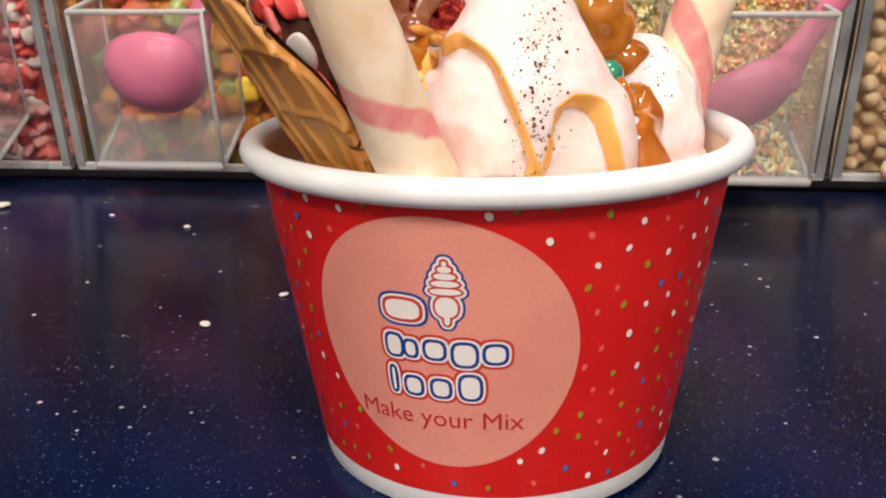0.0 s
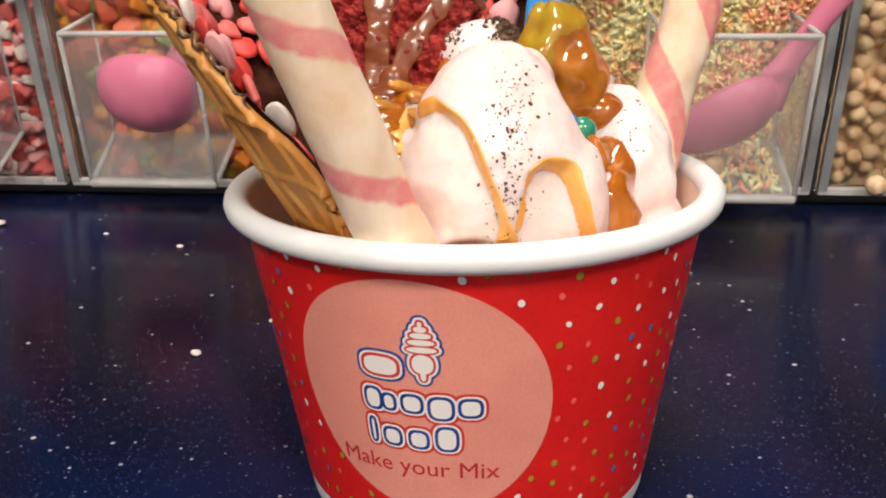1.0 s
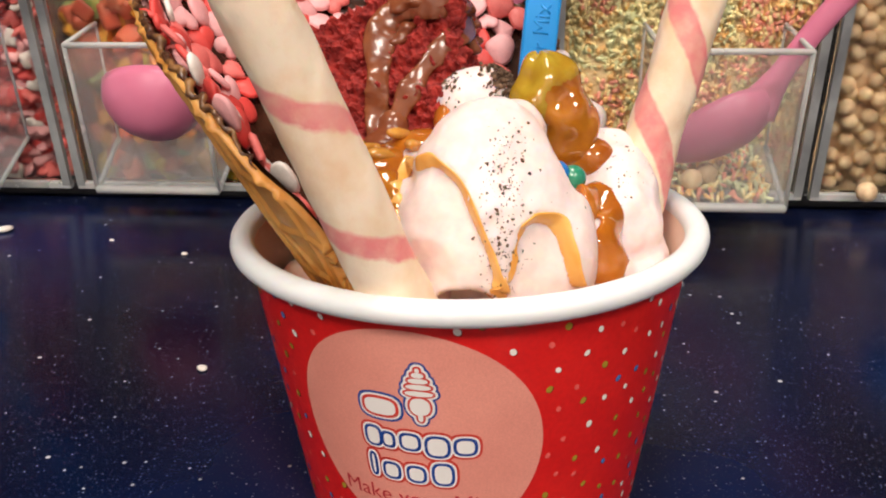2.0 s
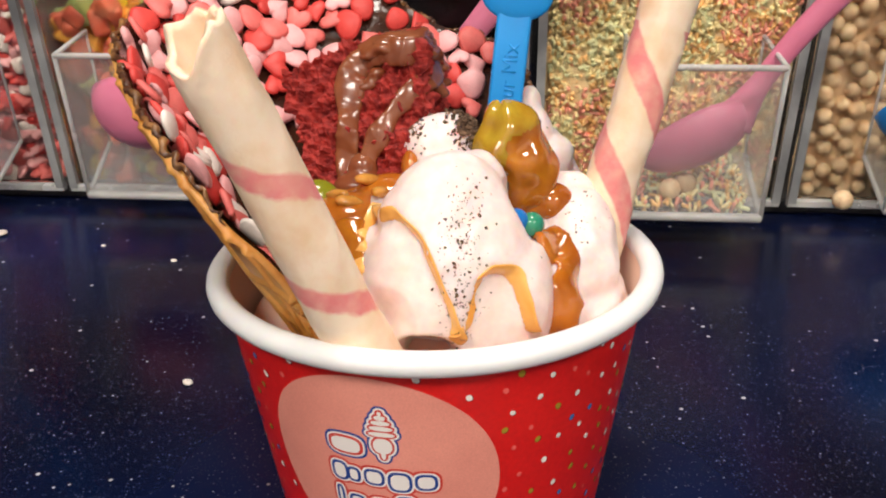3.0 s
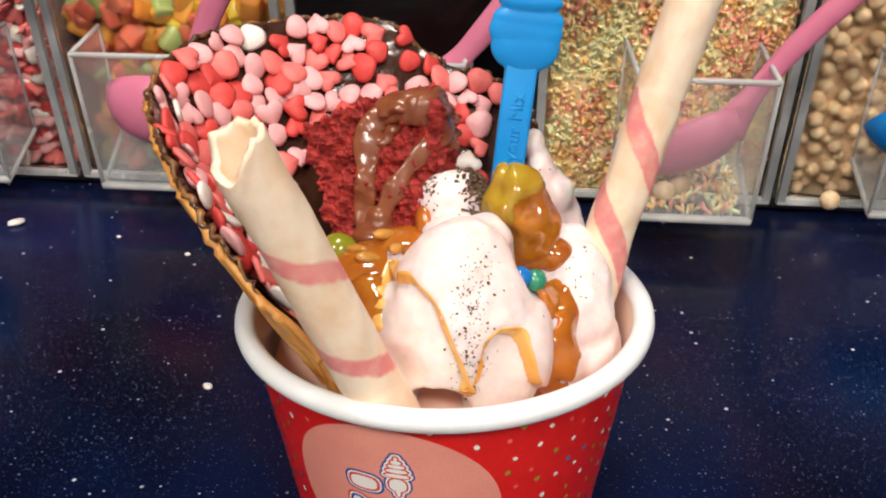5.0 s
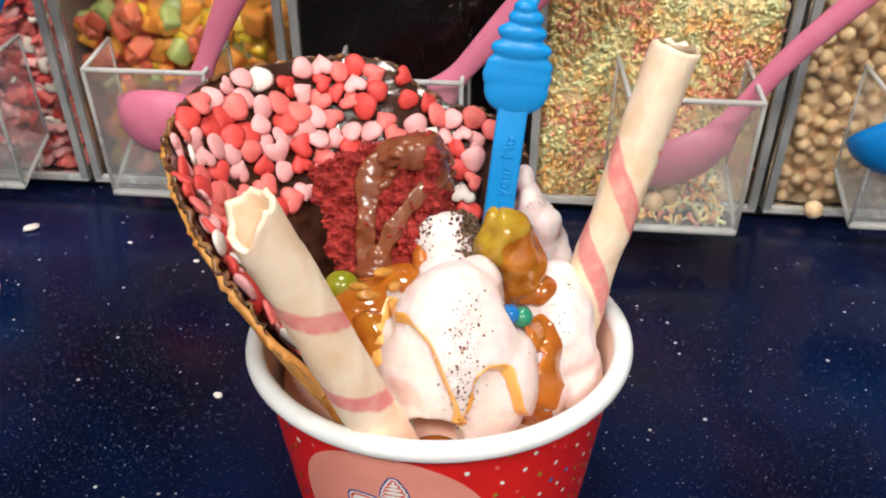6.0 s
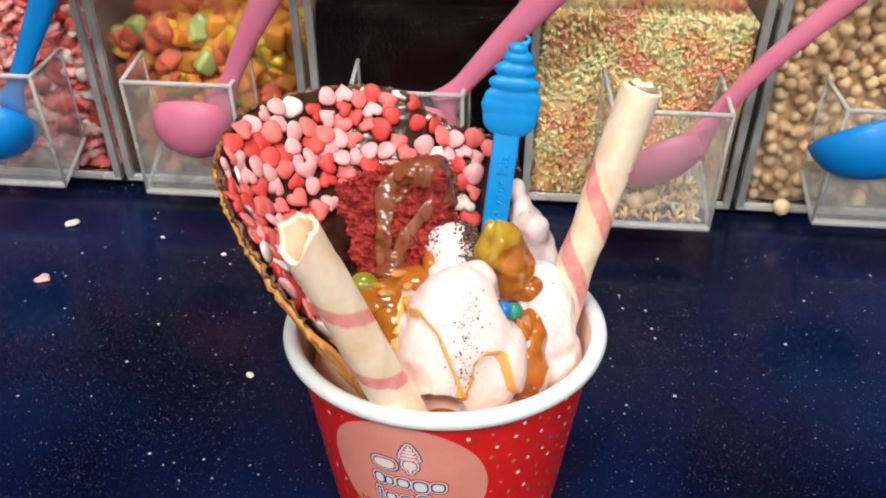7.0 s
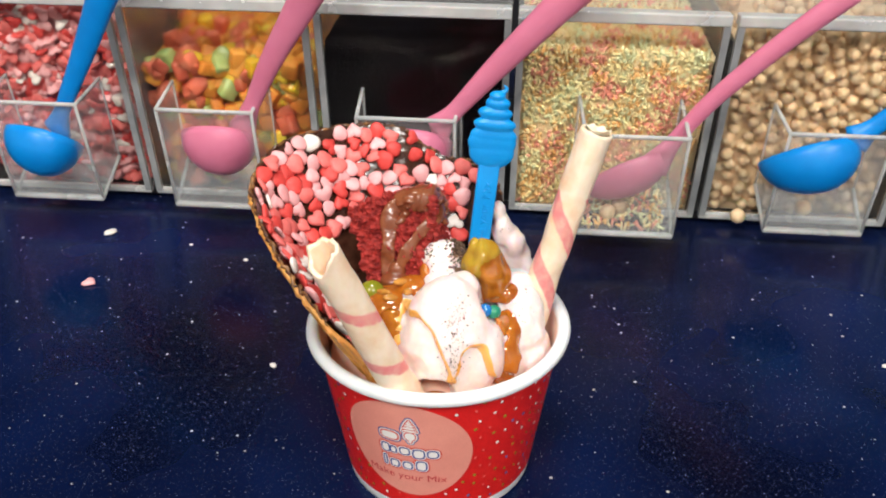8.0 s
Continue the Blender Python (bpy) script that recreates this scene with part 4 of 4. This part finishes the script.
for v in ext["geom"]:
    if isinstance(v, bmesh.types.BMVert):
        v.co.z += 0.00026
xs = [v.co.x for v in b.verts]
for v in b.verts:
    v.co = Vector((0.0019 - v.co.y, -0.0011 - v.co.z, 0.0462 - (max(xs) - v.co.x) * 0.92))
part("raised_lettering", b, M_BLUEP, stick, "raised lettering")

# ---------------- candy dispensers ----------------
ROW = pose(0, 0.2268, 0, 0, 0, -4.4)
LEANING = 0.15          # the fronts lean out by this much per metre of height
DEEP = 0.20
EDGES = [-0.305, -0.190, -0.0745, 0.0415, 0.1615, 0.2785, 0.395]
Z0, Z1 = 0.009, 0.1345


def face(u, z, off=0.0):
    """A place on the leaning front of the row."""
    return Vector((u, -LEANING * z - off, z))


def bar(b, p, q, r=0.0012):
    tube(b, [Vector(p), (Vector(p) + Vector(q)) / 2, Vector(q)], r * 0.92, 8)


def dispenser(u0, u1, reach, tray_mid):
    d = thing("candy_dispenser", "clear acrylic candy dispenser with a scoop tray on the counter", "dispenser", ROW, group="candy dispensers")
    gap = 0.0018
    a, c = u0 + gap, u1 - gap
    for u, w in ((a, 0.003), (c, -0.003)):
        b = bmesh.new()
        prism(b, [face(u + w / 2, Z0), face(u + w / 2, Z1), Vector((u + w / 2, DEEP, Z1)), Vector((u + w / 2, DEEP, Z0))], 0.003)
        part("side_panel", b, M_SHEET, d, smooth=False)
        b = bmesh.new()
        prism(b, [face(u, Z0, 0.0032), face(u + w * 1.3, Z0, 0.0032), face(u + w * 1.3, Z1, 0.0032), face(u, Z1, 0.0032)], 0.003)
        part("side_edge", b, M_GREY, d, "grey polished panel edge", smooth=False)
    b = bmesh.new()
    prism(b, [face(a + .0034, Z0 + .002), face(c - .0034, Z0 + .002), face(c - .0034, Z1 - .001), face(a + .0034, Z1 - .001)], 0.0026)
    part("front_panel", b, M_FRONT, d, "scratched clear panel, tinted to dim the contents", smooth=False).visible_shadow = False
    b = bmesh.new()
    box(b, (a, -0.0045 - LEANING * Z0, Z0 - .002), (c, -0.0005 - LEANING * Z0, Z0 + .0015), 0.0006)
    part("bottom_edge", b, M_EDGE, d, "bright bottom edge", smooth=False)
    b = bmesh.new()
    box(b, (a, -0.0055 - LEANING * Z1, Z1), (c, 0.004 - LEANING * Z1, Z1 + .0065), 0.001)
    part("top_bar", b, M_EDGE, d, "frosted top bar", smooth=False)
    b = bmesh.new()
    box(b, (a, 0.004 - LEANING * Z1, Z1 + .001), (c, DEEP, Z1 + .004))
    part("lid", b, M_SHEET, d, smooth=False)
    b = bmesh.new()
    box(b, (a, DEEP, Z0), (c, DEEP + .003, Z1))
    part("back_panel", b, M_BLACK, d, smooth=False)
    # the tray: a pointed scoop pocket in front of the panel
    half, h2 = 0.0295, 0.0282
    o = 0.0016
    tray = new("scoop_tray")
    tray.parent = d
    L, R = tray_mid - half, tray_mid + half
    ft, fb = reach + 0.012, reach
    rt = [face(L, .088, .002), face(R, .088, .002)]
    rb = [face(L, .033, .002), face(R, .033, .002)]
    f_t = [face(L + o, .083, ft - LEANING * .083), face(R - o, .083, ft - LEANING * .083)]
    f_b = [face(tray_mid - h2, .017, fb - LEANING * .017), face(tray_mid + h2, .017, fb - LEANING * .017)]
    b = bmesh.new()
    prism(b, [f_b[0], f_b[1], f_t[1], f_t[0]], 0.0024)
    part("tray_front", b, M_SHEET, tray, smooth=False)
    for i in (0, 1):
        b = bmesh.new()
        prism(b, [f_b[i], f_t[i], rt[i], rb[i]], 0.0024)
        part("tray_side", b, M_SHEET, tray, smooth=False)
    b = bmesh.new()
    prism(b, [f_b[0], f_b[1], rb[1], rb[0]], 0.0024)
    part("tray_floor", b, M_SHEET, tray, smooth=False)
    for p, q, r in ((f_t[0], f_t[1], .0014), (f_b[0], f_b[1], .0022), (f_t[0], f_b[0], .0011), (f_t[1], f_b[1], .0011), (f_t[0], rt[0], .0012), (f_t[1], rt[1], .0012),
                    (rt[0], rb[0], .0007), (rt[1], rb[1], .0007), (rb[0], f_b[0], .0013), (rb[1], f_b[1], .0013)):
        b = bmesh.new()
        bar(b, p, q, r)
        part("tray_edge", b, M_EDGE, tray, "bright polished edge")
    return d


MIDS = [-0.2385, -0.1340, -0.0175, 0.1110, 0.2235, 0.3270]
REACH = [0.036, 0.038, 0.038, 0.050, 0.036, 0.034]
for k in range(6):
    dispenser(EDGES[k], EDGES[k + 1], REACH[k], MIDS[k])
# low black box between the dispensers and the worktop
b = bmesh.new()
box(b, (-0.42, 0.006, 0.0), (0.52, DEEP, Z0 - .002), 0.001)
solo("dispenser_plinth", b, M_BLACK, "low black block under the candy dispensers", "plinth", ROW, smooth=False)


def inside(k):
    return EDGES[k] + 0.0055, EDGES[k + 1] - 0.0055


def fill_block(k, top, material, name, label, back_rise=0.0, front=0.012):
    """The heap inside a dispenser, behind the loose pieces at its front."""
    u0, u1 = inside(k)
    b = bmesh.new()
    nu, nz = 14, 10
    rows = []
    for j in range(nz + 6):
        row = []
        for i in range(nu + 1):
            u = u0 + (u1 - u0) * i / nu
            if j <= nz:
                z = Z0 - .001 + (top - Z0 + .001) * j / nz
                p = face(u, z, -front)
            else:
                t = (j - nz) / 5
                p = Vector((u, face(u, top, -front).y + t * (DEEP - .03), top + back_rise * t))
            p += Vector((0, 1, 0)) * 0.003 * noise.noise(p * 90) + Vector((0, 0, 1)) * 0.004 * noise.noise(p * 70) * (j > nz)
            row.append(b.verts.new(p))
        rows.append(row)
    for p, q in zip(rows, rows[1:]):
        for i in range(nu):
            b.faces.new((p[i], p[i + 1], q[i + 1], q[i]))
    return solo(name, b, material, label, "candy", ROW, kind="stuff")


def scatter_front(k, top, count, depth=0.010, near=0.0045):
    u0, u1 = inside(k)
    for _ in range(count):
        z = rng.uniform(Z0 + .0015, top)
        yield face(rng.uniform(u0 + .002, u1 - .002), z, -rng.uniform(min(near, depth * 0.8), depth))


def scatter_top(k, top, count, back=0.10, rise=0.0, jitter=.004):
    u0, u1 = inside(k)
    for _ in range(count):
        t = rng.random()
        yield Vector((rng.uniform(u0 + .003, u1 - .003), face(0, top, -0.006).y + t * back, top + rise * t + rng.uniform(-.003, jitter)))


def mesh_stuff(name, pieces, mats, label, category="candy"):
    """pieces: (matrix, template, material index); one joined mesh."""
    vs, fs, mi, off = [], [], [], 0
    for m, (tv, tf), k in pieces:
        vs += [m @ v for v in tv]
        fs += [[i + off for i in f] for f in tf]
        mi += [k] * len(tf)
        off += len(tv)
    me = bpy.data.meshes.new(name)
    me.from_pydata([tuple(v) for v in vs], [], fs)
    for mt in mats:
        me.materials.append(mt)
    me.polygons.foreach_set("material_index", mi)
    me.polygons.foreach_set("use_smooth", [True] * len(fs))
    o = new(name, me)
    o.matrix_world = ROW
    return tagged(o, label, category, kind="stuff")


def template(b):
    b.verts.ensure_lookup_table()
    b.verts.index_update()
    t = ([v.co.copy() for v in b.verts], [[v.index for v in f.verts] for f in b.faces])
    b.free()
    return t


def turn():
    return pose(0, 0, 0, rng.uniform(0, 360), rng.uniform(0, 360), rng.uniform(0, 360))


T_HEART = template(heart_bm(0.0108, 0.0026, 0.25))
b = bmesh.new()
ball(b, (0, 0, 0), 1.0, 2)
for v in b.verts:
    v.co *= 1 + 0.07 * noise.noise(v.co * 2.2)
T_BALL = template(b)
b = bmesh.new()
box(b, (-1, -.42, -.42), (1, .42, .42))
T_ROD = template(b)
b = bmesh.new()
box(b, (-1, -.8, -.7), (1, .8, .7), 0.32)
T_GEL = template(b)

# hearts
fill_block(0, 0.128, M_H[1], "heart_candy_heap", "heap of pink and red heart candies in a dispenser", 0.004, 0.015)
pc = [(Matrix.Translation(p) @ pose(0, 0, 0, rng.uniform(25, 125), rng.uniform(-40, 40), 0) @ pose(0, 0, 0, 0, 0, rng.uniform(0, 360)), T_HEART, rng.choices(range(4), (2.8, 5, 0.9, 4.5))[0])
      for p in list(scatter_front(0, .128, 760, .015, .008)) + list(scatter_top(0, .128, 240))]
mesh_stuff("heart_candies", pc, M_H, "pink, red and white heart candies behind clear acrylic")
# jellies
fill_block(1, 0.094, M_GEL_O, "jelly_heap", "heap of orange jelly candies in a dispenser", 0.01, 0.024)
pc = []
u0, u1 = inside(1)
for p in list(scatter_front(1, .096, 230, .026, .013)) + list(scatter_top(1, .094, 110, rise=.01)):
    f = (p.x - u0) / (u1 - u0)
    # red grows to the left, imitating the neighbouring hearts' reflection
    k = rng.choices(range(4), (7 * f + .6, 4 * (1 - f) + 0.3, 0.5, 2.6 * f + .2))[0]
    pc.append((Matrix.Translation(p) @ turn() @ Matrix.Scale(rng.uniform(.0052, .0072), 4), T_GEL, k))
mesh_stuff("jelly_candies", pc, [M_GEL_O, M_GEL_R, M_GEL_G, M_GEL_Y], "orange and green jelly candies behind clear acrylic, red for reflected hearts")
# dark granules
fill_block(2, 0.116, M_COCOA, "dark_chocolate_granules", "dark chocolate granules filling a clear dispenser", 0.004, 0.005)
pc = []
for _ in range(140):
    f = rng.random()
    z = .112 + .005 * math.sin(f * 7) + rng.gauss(0, .0026)
    pc.append((Matrix.Translation(face(inside(2)[0] + .012 + f * .08, z, -.0020)) @ turn() @ Matrix.Scale(rng.uniform(.00010, .00028), 4), T_ROD, 0))
mesh_stuff("cocoa_dust", pc, [M_LEAF], "pale dusty specks clinging inside a dark dispenser", "crumbs")
# sprinkles
fill_block(3, 0.114, M_SUGAR, "sprinkle_heap", "heap of pastel sugar sprinkles in a dispenser", 0.006, 0.0052)
pc = []
for p in list(scatter_front(3, .116, 4200, .0054)) + list(scatter_top(3, .114, 2000, rise=.006, jitter=.002)):
    w, w2 = noise.noise(p * 48), noise.noise(p * 75 + Vector((7, 0, 0)))
    k = rng.choices(range(4), (max(.15, 1.4 + 13 * w), 4.5, max(.05, 0.3 - 8 * w), max(.2, 2.8 + 12 * w2)))[0]
    pc.append((Matrix.Translation(p) @ turn() @ Matrix.Scale(rng.uniform(.0020, .0036), 4) @ Matrix.Diagonal((1, .5, .5, 1)), T_ROD, k))
mesh_stuff("sugar_sprinkles", pc, M_SPR, "pastel pink, yellow and green sugar sprinkles behind acrylic")
# cereal balls
fill_block(4, 0.122, M_BALL, "cereal_heap", "heap of beige cereal balls in a dispenser", 0.01, 0.011)
cells = []
tries = 0
while len(cells) < 1050 and tries < 20000:
    tries += 1
    q = face(rng.uniform(EDGES[4] + .0105, EDGES[5] - .0105), rng.uniform(Z0 + .0040, .128), -.0068 - .013 * rng.random() ** 1.6)
    if all((q - c).length_squared > .0000410 for c in cells):
        cells.append(q)
pc = [(Matrix.Translation(p) @ turn() @ Matrix.Scale(rng.uniform(.0035, .0042), 4), T_BALL, 0) for p in cells + list(scatter_top(4, .124, 110, rise=.01))]
mesh_stuff("cereal_balls", pc, [M_BALL], "round beige cereal balls behind clear acrylic", "cereal")
# the last dispenser
fill_block(5, 0.11, M_GEL_G, "green_candy_heap", "heap of green candies in a dispenser", 0.004)



def in_tray(k, n, spread=1.0):
    """Places on the sloping floor of a tray."""
    for _ in range(n):
        t = rng.random()
        v = -REACH[k] * (1 - .8 * t) + .004
        yield Vector((MIDS[k] + rng.uniform(-.024, .024) * spread, v, .0195 + .013 * t))


pc = [(Matrix.Translation(p) @ pose(0, 0, 0, rng.uniform(-20, 20), rng.uniform(-20, 20), rng.uniform(0, 360)), T_HEART, rng.choice((0, 1, 3))) for p in in_tray(0, 5)]
mesh_stuff("stray_hearts", pc, M_H, "a few heart candies lying in a clear tray")
pc = [(Matrix.Translation(p) @ turn() @ Matrix.Scale(rng.uniform(.0020, .0036), 4) @ Matrix.Diagonal((1, .5, .5, 1)), T_ROD, rng.randint(0, 3)) for p in in_tray(3, 260)]
mesh_stuff("stray_sprinkles", pc, M_SPR, "sugar sprinkles lying in a clear tray")
for x, y, z in ((.1835, .1985, .0142), (.2190, .190, .0245), (.0985, .178, .0265), (.1060, .183, .0275)):
    b = bmesh.new()
    ball(b, (0, 0, 0), .0048, 2)
    solo("cereal_ball", b, M_BALL, "stray beige cereal ball by the dispensers", "cereal", pose(x, y, z), group="stray cereal balls")


# ---------------- scoops in the trays ----------------
def scoop(bowl, tip, handle, material, label, rw=0.020, rl=0.023, rh=0.019, wide=0.0112):
    """A round ladle: bowl centre, where its lip points, and the handle's way up."""
    s = thing("candy_scoop", label, "scoop", group="candy scoops")
    b = bmesh.new()
    c = Vector(bowl)
    x = (Vector(tip) - c).normalized()
    z = Vector((0, 0.62, 0.78))
    z = (z - x * z.dot(x)).normalized()
    y = z.cross(x)
    m = Matrix.Translation(c) @ Matrix((x, y, z)).transposed().to_4x4()
    n, k = 28, 9
    shells = []
    for sh in (1.0, 0.90):
        rings = []
        for j in range(k + 1):
            ph = math_pi / 2 * j / k
            rings.append([b.verts.new(m @ Vector((rl * sh * math.cos(ph) * math.cos(a) * (1 + .12 * math.cos(a)), rw * sh * math.cos(ph) * math.sin(a), .004 - rh * 1.25 * sh * math.sin(ph)))) for a in [2 * math_pi * i / n for i in range(n)]])
        for p, q in zip(rings, rings[1:]):
            for i in range(n):
                b.faces.new((p[i], p[(i + 1) % n], q[(i + 1) % n], q[i]))
        shells.append(rings[0])
    for i in range(n):
        b.faces.new((shells[0][i], shells[0][(i + 1) % n], shells[1][(i + 1) % n], shells[1][i]))
    bmesh.ops.remove_doubles(b, verts=b.verts[:], dist=1e-5)
    part("bowl", b, material, s)
    b = bmesh.new()
    path = spline(handle, 8)
    tube(b, path, lambda t: .0042 + .0050 * max(0.0, 1 - t / 0.22) ** 1.5 + (wide - .0042) * t ** 1.4, 14, 0.55, [Vector((-.2, -1, .35)).normalized()] * len(path))
    part("handle", b, material, s)
    return s


scoop((-.239, .205, .054), (-.262, .205, .060), [(-.231, .205, .064), (-.222, .202, .082), (-.205, .198, .1115), (-.187, .193, .144), (-.172, .189, .170)], M_DBLUEP, "royal blue plastic scoop resting in a clear tray")
scoop((-.130, .197, .060), (-.153, .199, .060), [(-.118, .196, .068), (-.108, .193, .090), (-.095, .189, .115), (-.076, .181, .146), (-.062, .175, .170)], M_PINKP, "pink plastic scoop resting in a clear tray")
scoop((-.014, .190, .062), (-.036, .192, .064), [(-.003, .187, .074), (.010, .184, .090), (.032, .179, .117), (.063, .171, .153), (.080, .167, .172)], M_PINKP, "pink plastic scoop resting in a clear tray")
scoop((.110, .180, .049), (.090, .184, .037), [(.122, .178, .056), (.134, .175, .078), (.150, .171, .102), (.176, .165, .132), (.205, .158, .162)], M_PINKP, "pink plastic scoop resting in a clear tray", rw=.016, rl=.026, rh=.012, wide=.0060)
scoop((.212, .172, .065), (.187, .176, .056), [(.230, .169, .078), (.245, .166, .093), (.270, .160, .112), (.300, .152, .135)], M_DBLUEP, "royal blue plastic scoop resting in a clear tray", rl=.028)

# ---------------- spilled bits on the counter ----------------
o = new("heart_sprinkle", HEARTS[2])
o.matrix_world = pose(-.1985, .1329, .0011, 0, 0, 70) @ Matrix.Scale(1.15, 4)
tagged(o, "pink sugar heart lying on the dark counter", "sprinkle")
for x, y, r in ((-.2058, .1916, .0044), (-.1157, .1607, .0017), (-.1523, .1784, .0013), (-.0821, .0582, .0021), (-.063, .083, .0018), (.222, .064, .0017), (.214, .0, .0018)):
    b = bmesh.new()
    ball(b, (0, 0, 0), (r, r * .75, r * .3), 2)
    for v in b.verts:
        v.co *= 1 + 0.25 * noise.noise(v.co * 400 + Vector((x * 99, 0, 0)))
    solo("sugar_flake", b, M_H[2], "white sugar flake lying on the dark counter", "flake", pose(x, y, r * .28, 0, 0, x * 5000), group="spilled flakes")
